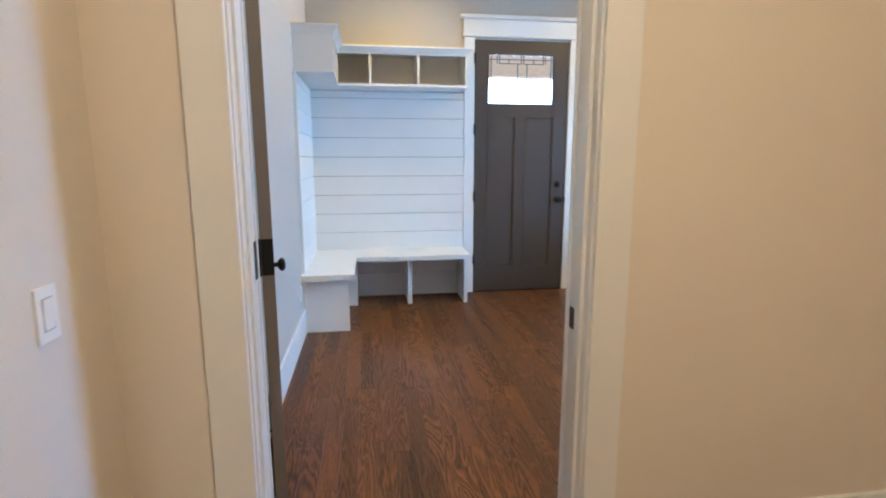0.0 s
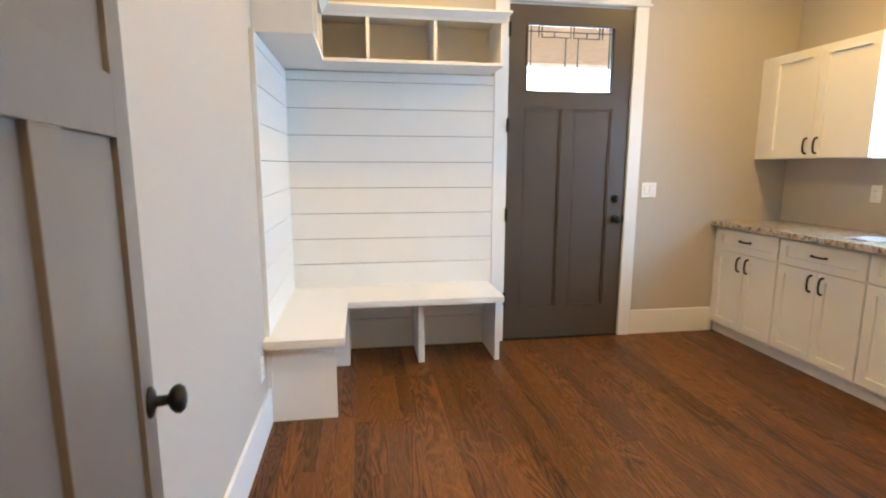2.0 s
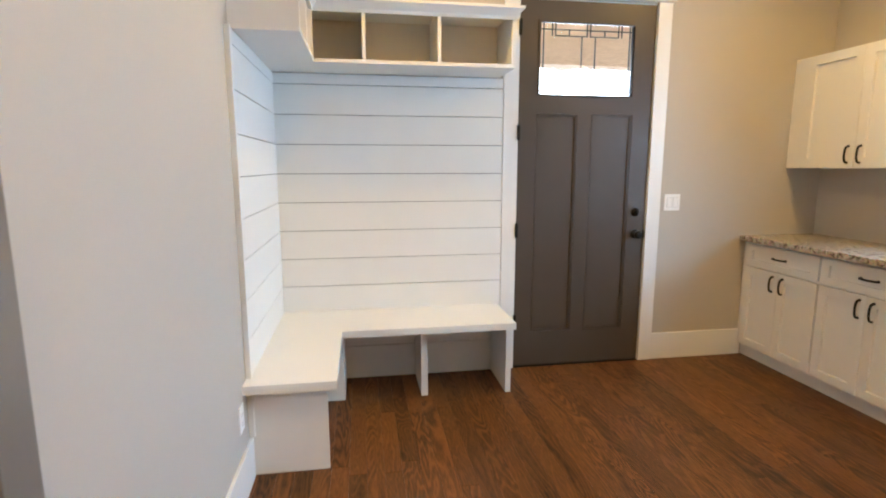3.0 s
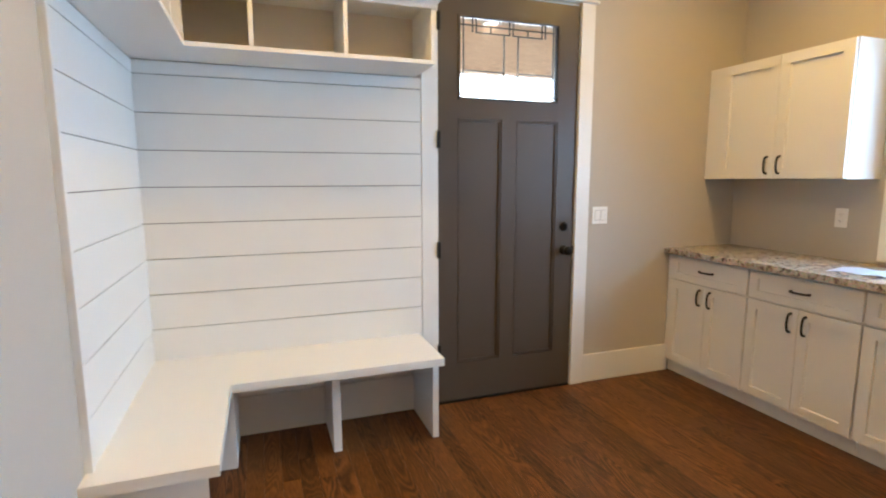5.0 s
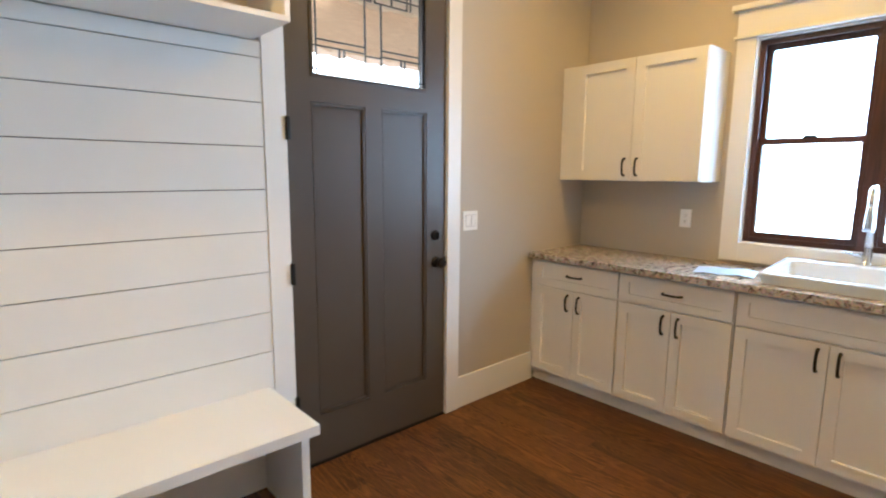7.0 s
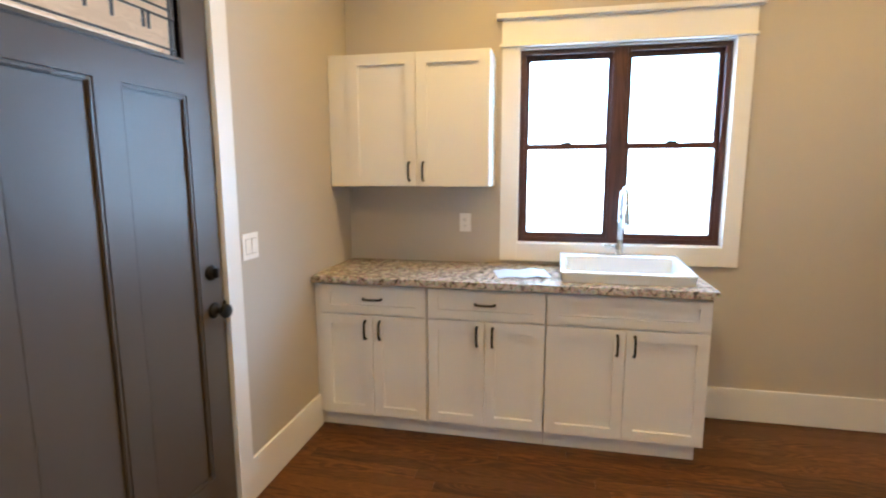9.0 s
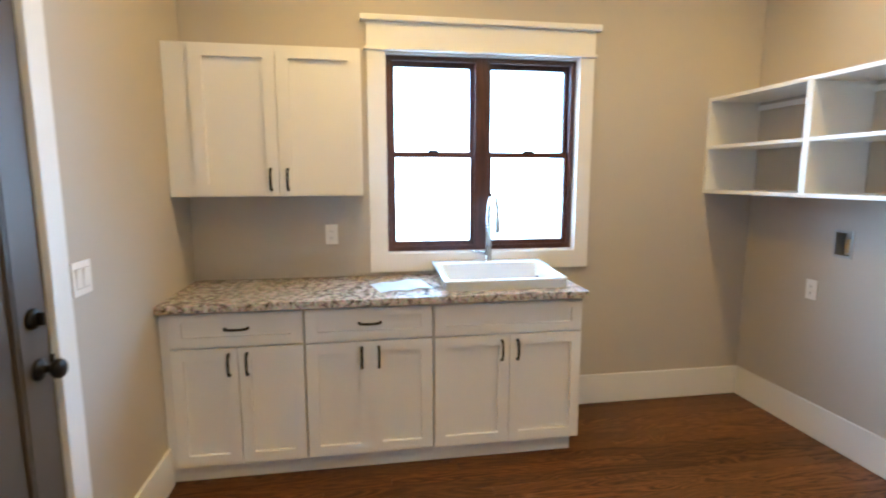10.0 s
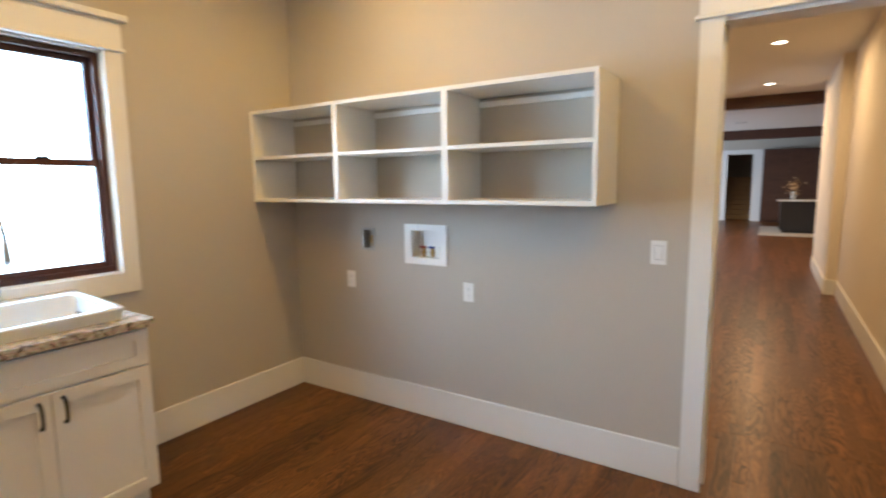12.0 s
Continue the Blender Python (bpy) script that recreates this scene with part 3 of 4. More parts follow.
for side, yy, prof in ((1, y0, None), (-1, y1, [(0.033, 0.0), (0.033, 0.006), (0.024, 0.011), (0.012, 0.02)])):
    m = L @ Matrix.Translation((LW - 0.062, yy, 0.85)) @ Matrix.Rotation(radians(90 * side), 4, "X")
    part("door_knob" if side > 0 else "rose", lathe(prof or [(0.033, 0.0), (0.033, 0.006), (0.024, 0.011), (0.012, 0.014), (0.011, 0.036), (0.022, 0.041), (0.030, 0.050), (0.031, 0.059), (0.024, 0.068), (0.010, 0.072)], m), M_BLACK, leaf, "black round knob", smooth=True)
part("latch_plate", lbox((LW - 0.001, LW + 0.0015, y0 + 0.006, y1 - 0.006, 0.822, 0.878)), M_BLACK, leaf)
for z in (1.93, 1.045, 0.17):
    part("hinge", lbox((-0.0005, 0.002, y0, y1 + 0.006, z - 0.055, z + 0.055)), M_HINGE, leaf, "square black hinge leaf")
    part("hinge_pin", tube([L @ Vector((0, 0, z - 0.056)), L @ Vector((0, 0, z + 0.056))], 0.0075), M_BLACK, leaf)
    part("hinge_jamb_leaf", boxes((JX0 - 0.001, JX0 + 0.0025, S - 0.036, S + 0.022, z - 0.043, z + 0.067)), M_HINGE, leaf)

stop = thing("baseboard_door_stop", "small black door stop screwed to the baseboard", "door stop")
part("rod", tube([(W + b, 3.06, 0.12), (W + b + 0.055, 3.06, 0.12)], 0.006), M_BLACK, stop)
part("tip", tube([(W + b + 0.055, 3.06, 0.12), (W + b + 0.07, 3.06, 0.12)], 0.010), M_BLACK, stop)

# ---- cubby shelf over the bench ----
cub = thing("cubby_shelf", "white painted L-shaped cubby shelf above the bench", "shelf")
cz0, cz1 = 1.982, 2.308
cx, cy, cend = 0.125, 5.487, 4.835            # front of the short arm, front of the long arm, end of the short arm
cr = 1.266
t_ = 0.02
part("bottom", boxes((W, cx, cend, cy, cz0, cz0 + t_), (W, cr, cy, N - 0.02, cz0, cz0 + t_), bevel=0.001), M_TRIM, cub)
part("top", boxes((W, cx, cend, cy, cz1 - t_, cz1), (W, cr, cy, N - 0.02, cz1 - t_, cz1), bevel=0.001), M_TRIM, cub)
part("end_panel", boxes((W, cx - 0.0, cend, cend + t_, cz0 + t_, cz1 - t_), bevel=0.001), M_TRIM, cub)
part("end_panel", boxes((cr - t_, cr, cy, N - 0.02, cz0 + t_, cz1 - t_), bevel=0.001), M_TRIM, cub)
for x in (0.40, 0.822):
    part("divider", boxes((x - t_ / 2, x + t_ / 2, cy, N - 0.02, cz0 + t_, cz1 - t_), bevel=0.001), M_TRIM, cub)
for y in (5.16, 5.476):
    part("divider", boxes((W, cx, y - t_ / 2, y + t_ / 2, cz0 + t_, cz1 - t_), bevel=0.001), M_TRIM, cub)
# back is wall paint; the lamps' brightening is put into its paler colour
part("back_panel", boxes((W, cr - t_, N - 0.026, N - 0.02, cz0 + t_, cz1 - t_)), M_HALL, cub, "wall-painted back, lightened to look lamp-lit")


def crown(path_in, profile):
    """A moulding swept along a plan line, mitred at its corners; the profile is (out, up)."""
    bm = bmesh.new()
    pts = [Vector((*p, 0)) for p in path_in]
    rows_ = []
    for i, p in enumerate(pts):
        d0 = (p - pts[i - 1]).normalized() if i else (pts[1] - p).normalized()
        d1 = (pts[i + 1] - p).normalized() if i + 1 < len(pts) else d0
        n0, n1 = Vector((d0.y, -d0.x, 0)), Vector((d1.y, -d1.x, 0))
        n = n0 + n1
        n = n / max(n.dot(n0), 0.2)
        rows_.append([bm.verts.new(p + n * u + Vector((0, 0, w))) for u, w in profile])
    k = len(profile)
    for a_, c_ in zip(rows_, rows_[1:]):
        for j in range(k):
            bm.faces.new((a_[j], a_[(j + 1) % k], c_[(j + 1) % k], c_[j]))
    bm.faces.new(rows_[0][::-1])
    bm.faces.new(rows_[-1])
    bmesh.ops.recalc_face_normals(bm, faces=bm.faces)
    return bm


RUN = [(W, cend), (cx, cend), (cx, cy), (cr, cy), (cr, N - 0.03)]
part("crown", crown(RUN, [(0.0, cz1 - 0.062), (0.006, cz1 - 0.062), (0.009, cz1 - 0.045), (0.034, cz1 - 0.010), (0.042, cz1 - 0.008), (0.042, cz1 + 0.006), (0.0, cz1 + 0.006)]), M_TRIM, cub, "sloping crown moulding")
part("face_rail", boxes((cx - 0.016, cx, cend, cy, cz1 - 0.06, cz1 - t_), (cx, cr, cy, cy + 0.016, cz1 - 0.06, cz1 - t_)), M_TRIM, cub)

# ---- corner bench ----
bench = thing("corner_bench", "white painted L-shaped mudroom bench with open cubbies below", "bench")
bx, by, bend, br = 0.236, 5.368, 4.675, 1.272
part("seat", boxes((W + 0.002, bx, bend, by, 0.441, 0.482), (W + 0.002, br, by, N - 0.021, 0.441, 0.482)), M_SHIP, bench)
ins = 0.105
part("end_panel", boxes((W + 0.002, 0.186, bend + ins, bend + ins + 0.02, 0.002, 0.441), bevel=0.001), M_SHIP, bench)
part("end_panel", boxes((br - 0.036, br - 0.002, by + 0.09, N - 0.021, 0.002, 0.441), bevel=0.001), M_SHIP, bench)
part("divider", boxes((0.704, 0.746, by + 0.118, N - 0.021, 0.002, 0.441), bevel=0.001), M_SHIP, bench)
part("divider", boxes((0.198, 0.238, by + 0.13, N - 0.021, 0.002, 0.441), bevel=0.001), M_SHIP, bench)
part("divider", boxes((W + 0.002, 0.13, 5.50, 5.525, 0.002, 0.441), bevel=0.001), M_SHIP, bench)
part("corner_post", boxes((0.114, 0.198, by + 0.132, by + 0.152, 0.002, 0.441), bevel=0.001), M_SHIP, bench)
part("support_strip", boxes((0.238, 1.236, N - 0.036, N - 0.021, 0.398, 0.438)), M_SHIP, bench)

# ---- base cabinets ----
XF, XB = 3.156, 3.174                        # face of the doors, face of the carcass


def shaker(name, y0, y1, z0, z1, parent, frame_w=0.056, xf=XF, xb=XB):
    """A framed front: four rails proud of a flat middle panel."""
    w = min(frame_w, (z1 - z0) * 0.27)
    bm = ring_frame("x", xf, xb - 0.001, y0, y1, z0, z1, frame_w, w, w, 0.0012)
    d = part(name, bm, M_CAB, parent)
    part("panel", box(xf + 0.014, xb - 0.001, y0 + frame_w - 0.002, y1 - frame_w + 0.002, z0 + w - 0.002, z1 - w + 0.002), M_CAB, d)
    return d


def pull(y, z, parent, upright=True, xf=XF, half=0.052):
    pts, rad = [], []
    n = 12
    for k in range(n + 1):
        a = math.pi * k / n
        along = -half * math.cos(a)
        out = 0.028 * math.sin(a) ** 0.55
        pts.append((xf - out, y + (0 if upright else along), z + (along if upright else 0)))
        rad.append(0.0065 if 0 < k < n else 0.0085)
    return part("handle", tube(pts, rad, 8), M_BLACK, parent, "dark bronze arched pull", smooth=True)


def base_cabinet(y0, y1, top_is_drawer):
    cab = thing("base_cabinet", "white shaker base cabinet with dark bronze pulls" if top_is_drawer else "white shaker sink cabinet with false front panel", "cabinet", group="base cabinets along the window wall")
    if top_is_drawer:
        part("body", boxes((XB, E - 0.003, y0 + 0.001, y1 - 0.001, 0.095, 0.875)), M_CAB, cab)
    else:
        # open at the top for the basin
        part("body", boxes((XB, XB + 0.02, y0 + 0.001, y1 - 0.001, 0.095, 0.875), (XB + 0.02, E - 0.003, y0 + 0.001, y0 + 0.02, 0.095, 0.875), (XB + 0.02, E - 0.003, y1 - 0.02, y1 - 0.001, 0.095, 0.875),
                           (E - 0.012, E - 0.003, y0 + 0.02, y1 - 0.02, 0.095, 0.875), (XB + 0.02, E - 0.012, y0 + 0.02, y1 - 0.02, 0.095, 0.115)), M_CAB, cab)
    part("toe_kick", boxes((3.212, 3.23, y0 + (0.03 if not top_is_drawer else 0), y1, 0.002, 0.095)), M_CAB, cab)
    g = 0.006
    d = shaker("drawer_front" if top_is_drawer else "false_front", y0 + g, y1 - g, 0.708, 0.866, cab)
    ym = (y0 + y1) / 2
    if top_is_drawer:
        pull(ym, 0.79, d, upright=False)
    for a, c, hy in ((y0 + g, ym - 0.0015, ym - 0.042), (ym + 0.0015, y1 - g, ym + 0.042)):
        d = shaker("door", a, c, 0.102, 0.694, cab)
        pull(hy, 0.612, d)
    return cab


base_cabinet(5.191, 5.812, True)
base_cabinet(4.553, 5.189, True)
base_cabinet(3.752, 4.551, False)
filler = thing("cabinet_filler", "narrow white filler strip beside the wall", "cabinet filler")
part("toe_strip", boxes((3.212, 3.23, 5.813, N - 0.001, 0.002, 0.095)), M_CAB, filler)
part("strip", boxes((XB - 0.002, XB + 0.016, 5.813, N - 0.001, 0.095, 0.875)), M_CAB, filler)

ctop = thing("countertop", "polished speckled granite worktop in cream, brown and black", "countertop")
slab = ring_frame("x", 0.879, 0.917, 3.735, N - 0.002, 3.121, E - 0.002, 0.13, 0.15, 0.06, 0.003, wa1=N - 0.002 - 4.44)
for v in slab.verts:
    v.co = (v.co.z, v.co.y, v.co.x)
bmesh.ops.recalc_face_normals(slab, faces=slab.faces)
part("slab", slab, M_GRANITE, ctop)

# ---- wall cabinet ----
ucab = thing("wall_cabinet", "white two-door shaker wall cabinet with bronze pulls", "cabinet")
ux0, ux1 = 3.43, 3.45
uz0, uz1 = 1.405, 2.16
uy0 = 4.888
part("body", boxes((ux1, E - 0.003, uy0, N - 0.003, uz0, uz1), bevel=0.001), M_CAB, ucab)
part("filler", boxes((ux1 - 0.004, ux1, 5.726, N - 0.003, uz0, uz1)), M_CAB, ucab)
um = 5.312
for a, c, hy in ((uy0 + 0.004, um - 0.0015, um - 0.042), (um + 0.0015, 5.722, um + 0.042)):
    d = shaker("door", a, c, uz0 + 0.004, uz1 - 0.004, ucab, frame_w=0.062, xf=ux0, xb=ux1)
    pull(hy, 1.492, d, xf=ux0)

# ---- sink and tap ----
sink = thing("drop_in_sink", "white porcelain drop-in laundry sink", "sink")
sx0, sx1, sy0, sy1, sz = 3.212, 3.735, 3.812, 4.485, 0.980


def sink_shell():
    bm = bmesh.new()

    def ring(ix, iy, ox, z, r):
        # rounded rectangle inset by ix, iy from the rim, ox more at the tap ledge
        xs0, xs1, ys0, ys1 = sx0 + ix, sx1 - ix - ox, sy0 + iy, sy1 - iy
        out = []
        for qx, qy, a0 in ((xs1 - r, ys1 - r, 0), (xs0 + r, ys1 - r, 90), (xs0 + r, ys0 + r, 180), (xs1 - r, ys0 + r, 270)):
            for k in range(5):
                a = radians(a0 + 22.5 * k)
                out.append(bm.verts.new((qx + r * math.cos(a), qy + r * math.sin(a), z)))
        return out

    slope = lambda x: -0.008 + 0.03 * (x - sx0) / (sx1 - sx0)
    rings = [ring(0.012, 0.012, 0, 0.9175, 0.02), ring(0.004, 0.004, 0, sz - 0.012, 0.02), ring(0, 0, 0, sz - 0.006, 0.022), ring(0.003, 0.003, 0, sz, 0.022), ring(0.03, 0.03, 0.075, sz, 0.03),
             ring(0.036, 0.036, 0.075, sz - 0.006, 0.03), ring(0.055, 0.06, 0.08, sz - 0.15, 0.05), ring(0.09, 0.10, 0.10, sz - 0.19, 0.05)]
    for r_ in rings[1:6]:
        for v in r_:
            v.co.z += slope(v.co.x)
    for a, c in zip(rings, rings[1:]):
        for k in range(len(a)):
            bm.faces.new((a[k], a[(k + 1) % len(a)], c[(k + 1) % len(a)], c[k]))
    bm.faces.new(rings[-1])
    bmesh.ops.recalc_face_normals(bm, faces=bm.faces)
    return bm


part("basin", sink_shell(), M_PORC, sink, smooth=True)
part("drain", lathe([(0.04, 0), (0.04, 0.004), (0.03, 0.005), (0.01, 0.003)], Matrix.Translation((3.42, 4.15, sz - 0.19))), M_CHROME, sink, "round chrome drain", smooth=True)

tap = thing("kitchen_tap", "tall chrome gooseneck pull-down tap on the sink ledge", "tap")
tx, ty = 3.685, 4.138
part("base", lathe([(0.027, 0), (0.027, 0.008), (0.021, 0.014), (0.019, 0.09), (0.0165, 0.10), (0.014, 0.12)], Matrix.Translation((tx, ty, sz + 0.014))), M_CHROME, tap, smooth=True)
arc = [(tx, ty, sz + 0.11), (tx, ty, sz + 0.285)]
R_ = 0.078
for k in range(1, 15):
    a = math.pi * k / 14 * 0.97
    arc.append((tx - R_ + R_ * math.cos(a), ty - 0.012 * k / 14, sz + 0.318 + R_ * 1.25 * math.sin(a)))
part("neck", tube(arc, [0.019, 0.0145] + [0.0135] * 14, 12), M_CHROME, tap, smooth=True)
hx, hy, hz = arc[-1]
part("spray_head", tube([(hx, hy, hz), (hx - 0.002, hy, hz - 0.03), (hx - 0.004, hy, hz - 0.10), (hx - 0.005, hy, hz - 0.125)], [0.0125, 0.0145, 0.019, 0.017], 14), M_CHROME, tap, smooth=True)
part("lever", tube([(tx, ty + 0.015, sz + 0.065), (tx - 0.005, ty + 0.05, sz + 0.07), (tx - 0.008, ty + 0.10, sz + 0.078)], [0.011, 0.008, 0.006], 10), M_CHROME, tap, smooth=True)

# ---- papers on the worktop ----
papers = thing("paper_booklet", "open printed paper booklet lying on the worktop", "papers")


def sheet(corners, lift):
    bm = bmesh.new()
    n = 8
    a, b_, c, d = [Vector((*p, 0)) for p in corners]
    grid = []
    for i in range(n + 1):
        u = i / n
        row = []
        for z in (0, 0.0012):
            p, q = a.lerp(b_, u), d.lerp(c, u)
            h = 0.9185 + lift * math.sin(math.pi * u) ** 2 + z
            row.append((bm.verts.new((p.x, p.y, h)), bm.verts.new((q.x, q.y, h))))
        grid.append(row)
    for g0, g1 in zip(grid, grid[1:]):
        bm.faces.new((g0[1][0], g1[1][0], g1[1][1], g0[1][1]))
        bm.faces.new((g0[0][0], g0[0][1], g1[0][1], g1[0][0]))
        bm.faces.new((g0[0][0], g1[0][0], g1[1][0], g0[1][0]))
        bm.faces.new((g0[0][1], g0[1][1], g1[1][1], g1[0][1]))
    for g0 in (grid[0], grid[-1]):
        bm.faces.new((g0[0][0], g0[1][0], g0[1][1], g0[0][1]))
    bmesh.ops.recalc_face_normals(bm, faces=bm.faces)
    return bm


p0, p1, p2, p3 = (3.46, 4.862), (3.55, 4.572), (3.322, 4.53), (3.25, 4.81)
mid0, mid1 = tuple((a + c) / 2 for a, c in zip(p0, p1)), tuple((a + c) / 2 for a, c in zip(p3, p2))
part("page", sheet((p0, mid0, mid1, p3), 0.006), M_PAPER2, papers)
part("page", sheet((mid0, p1, p2, mid1), 0.008), M_PAPER, papers)

# ---- shelf over the laundry connections ----
lsh = thing("laundry_shelf", "white open wall shelf with six compartments", "shelf")
lx0, lx1, ly1, lz0, lz1, lt = 1.416, E - 0.003, 2.685, 1.402, 2.0, 0.021
part("top", boxes((lx0, lx1, S + 0.001, ly1, lz1 - lt, lz1), bevel=0.001), M_TRIM, lsh)
part("bottom", boxes((lx0, lx1, S + 0.001, ly1, lz0, lz0 + lt), bevel=0.001), M_TRIM, lsh)
uprights = ((lx0, lx0 + lt), (2.185, 2.223), (2.955, 2.993), (lx1 - lt, lx1))
for xa, xb_ in uprights:
    part("upright", boxes((xa, xb_, S + 0.001, ly1, lz0 + lt, lz1 - lt), bevel=0.001), M_TRIM, lsh)
for (_, xa), (xb_, _) in zip(uprights, uprights[1:]):
    part("shelf_board", boxes((xa, xb_, S + 0.001, ly1 - 0.003, 1.682, 1.702), bevel=0.001), M_TRIM, lsh)
    part("cleat", boxes((xa, xb_, S + 0.001, S + 0.02, 1.930, 1.960), bevel=0.001), M_TRIM, lsh)


# ---- plates, boxes ----
def frame_on(axis_wall):
    """Places a plate drawn in x (across), z (up), with -y towards the room, on a wall."""
    return {"N": lambda a, z: Matrix.Translation((a, N, z)),
            "S": lambda a, z: Matrix.Translation((a, S, z)) @ Matrix.Rotation(math.pi, 4, "Z"),
            "E": lambda a, z: Matrix.Translation((E, a, z)) @ Matrix.Rotation(-math.pi / 2, 4, "Z"),
            "W": lambda a, z: Matrix.Translation((W, a, z)) @ Matrix.Rotation(math.pi / 2, 4, "Z"),
            "H": lambda a, z: Matrix.Translation((HW, a, z)) @ Matrix.Rotation(math.pi / 2, 4, "Z")}[axis_wall]


def placed(bm, m):
    bmesh.ops.transform(bm, matrix=m, verts=bm.verts)
    return bm


def switch_plate(wall, a, z, gangs=1):
    m = frame_on(wall)(a, z)
    sw = thing("light_switch", "white %s rocker switch plate on the wall" % ("double" if gangs == 2 else "single"), "light switch")
    w = 0.036 + 0.024 * (gangs - 1)
    part("plate", placed(boxes((-w, w, -0.006, 0, -0.058, 0.058), bevel=0.002), m), M_PLATE, sw)
    for k in range(gangs):
        cxx = (k - (gangs - 1) / 2) * 0.046
        # grey slab behind the rocker draws the shade along its edge
        part("rocker_shade", placed(boxes((cxx - 0.0185, cxx + 0.0185, -0.0066, -0.005, -0.035, 0.035)), m), M_ROCKER_SHADE, sw)
        bm = boxes((cxx - 0.0165, cxx + 0.0165, -0.009, -0.005, -0.033, 0.033), bevel=0.0015)
        bmesh.ops.rotate(bm, verts=bm.verts, cent=(cxx, -0.006, 0), matrix=Matrix.Rotation(radians(3), 3, "X"))
        part("rocker", placed(bm, m), M_PLATE, sw)
    return sw


def outlet(wall, a, z):
    m = frame_on(wall)(a, z)
    ob = thing("wall_outlet", "white duplex outlet with cover plate", "outlet")
    part("plate", placed(boxes((-0.036, 0.036, -0.006, 0, -0.058, 0.058), bevel=0.002), m), M_PLATE, ob)
    for dz in (-0.02, 0.02):
        soc = part("socket", placed(lathe([(0.0165, 0.0), (0.0165, 0.0025), (0.015, 0.003)], Matrix.Translation((0, -0.006, dz)) @ back, 16), m), M_PLATE, ob)
        part("slots", placed(boxes((-0.007, -0.005, -0.0094, -0.008, dz - 0.004, dz + 0.005), (0.005, 0.007, -0.0094, -0.008, dz - 0.004, dz + 0.005), (-0.002, 0.002, -0.0094, -0.008, dz - 0.011, dz - 0.008)), m), M_GAP, soc)
    return ob


switch_plate("N", 2.555, 1.164, 2)
switch_plate("S", 1.21, 1.165, 1)
switch_plate("H", 1.92, 1.03, 1)
outlet("E", 5.075, 1.17)
outlet("W", 4.63, 0.36)
outlet("S", 3.21, 0.857)
outlet("S", 2.268, 0.858)

wb = thing("washer_supply_box", "white recessed washer supply box with brass valves", "supply box")
x0, x1, z0, z1 = 2.419, 2.738, 1.003, 1.257
ix0, ix1, iz0, iz1 = 2.467, 2.684, 1.041, 1.219
part("flange", boxes((x0, ix0, S, S + 0.008, z0, z1), (ix1, x1, S, S + 0.008, z0, z1), (ix0, ix1, S, S + 0.008, z0, iz0), (ix0, ix1, S, S + 0.008, iz1, z1), bevel=0.002), M_PLATE, wb)
part("recess", boxes((ix0, ix0 + 0.004, S - 0.08, S, iz0, iz1), (ix1 - 0.004, ix1, S - 0.08, S, iz0, iz1), (ix0, ix1, S - 0.08, S, iz0, iz0 + 0.004), (ix0, ix1, S - 0.08, S, iz1 - 0.004, iz1), (ix0, ix1, S - 0.084, S - 0.08, iz0, iz1)), M_PLATE, wb)
for x, mat, lab in ((2.615, M_RED, "red valve lever"), (2.55, M_BLUE, "blue valve lever")):
    v = part("valve", lathe([(0.011, 0), (0.011, 0.02), (0.016, 0.022), (0.016, 0.035), (0.012, 0.037), (0.012, 0.06), (0.009, 0.062)], Matrix.Translation((x, S - 0.035, iz0 + 0.006)), 12), M_BRASS, wb, "brass valve", smooth=False)
    part("lever", boxes((x - 0.022, x + 0.022, S - 0.03, S - 0.018, iz0 + 0.064, iz0 + 0.076), bevel=0.003), mat, v, lab)
part("drain_pipe", lathe([(0.018, 0), (0.018, 0.07), (0.014, 0.071), (0.014, 0.02)], Matrix.Translation((2.502, S - 0.04, iz0 + 0.004)), 16), M_PLATE, wb)

gb = thing("gas_outlet_box", "small grey recessed gas outlet box with valve", "gas box")
x0, x1, z0, z1 = 2.989, 3.101, 1.068, 1.219
part("flange", boxes((x0, x0 + 0.014, S, S + 0.005, z0, z1), (x1 - 0.014, x1, S, S + 0.005, z0, z1), (x0 + 0.014, x1 - 0.014, S, S + 0.005, z0, z0 + 0.014), (x0 + 0.014, x1 - 0.014, S, S + 0.005, z1 - 0.014, z1), bevel=0.001), M_STEEL, gb)
part("recess", boxes((x0 + 0.01, x1 - 0.01, S - 0.06, S - 0.056, z0 + 0.01, z1 - 0.01), (x0 + 0.01, x0 + 0.014, S - 0.056, S, z0 + 0.01, z1 - 0.01), (x1 - 0.014, x1 - 0.01, S - 0.056, S, z0 + 0.01, z1 - 0.01)), M_STEEL, gb)
part("gas_valve", lathe([(0.009, 0), (0.009, 0.02), (0.015, 0.022), (0.015, 0.04), (0.010, 0.042), (0.010, 0.065)], Matrix.Translation((3.03, S - 0.02, z0 + 0.03)) @ Matrix.Diagonal((1.1, 1.1, 1.1, 1)), 12), M_BRASS, gb)


def downlight(x, y):
    d = thing("recessed_downlight", "round recessed ceiling downlight with warm white lens", "downlight", group="recessed ceiling lights")
    part("trim_ring", lathe([(0.088, 0.0), (0.088, -0.006), (0.072, -0.009), (0.070, 0.0)], Matrix.Translation((x, y, CEIL)), 28), M_PLATE, d, smooth=True)
    part("lens", lathe([(0.069, 0.0), (0.069, -0.004), (0.001, -0.005)], Matrix.Translation((x, y, CEIL)), 28), M_LAMP, d, "glowing lens")
    return d


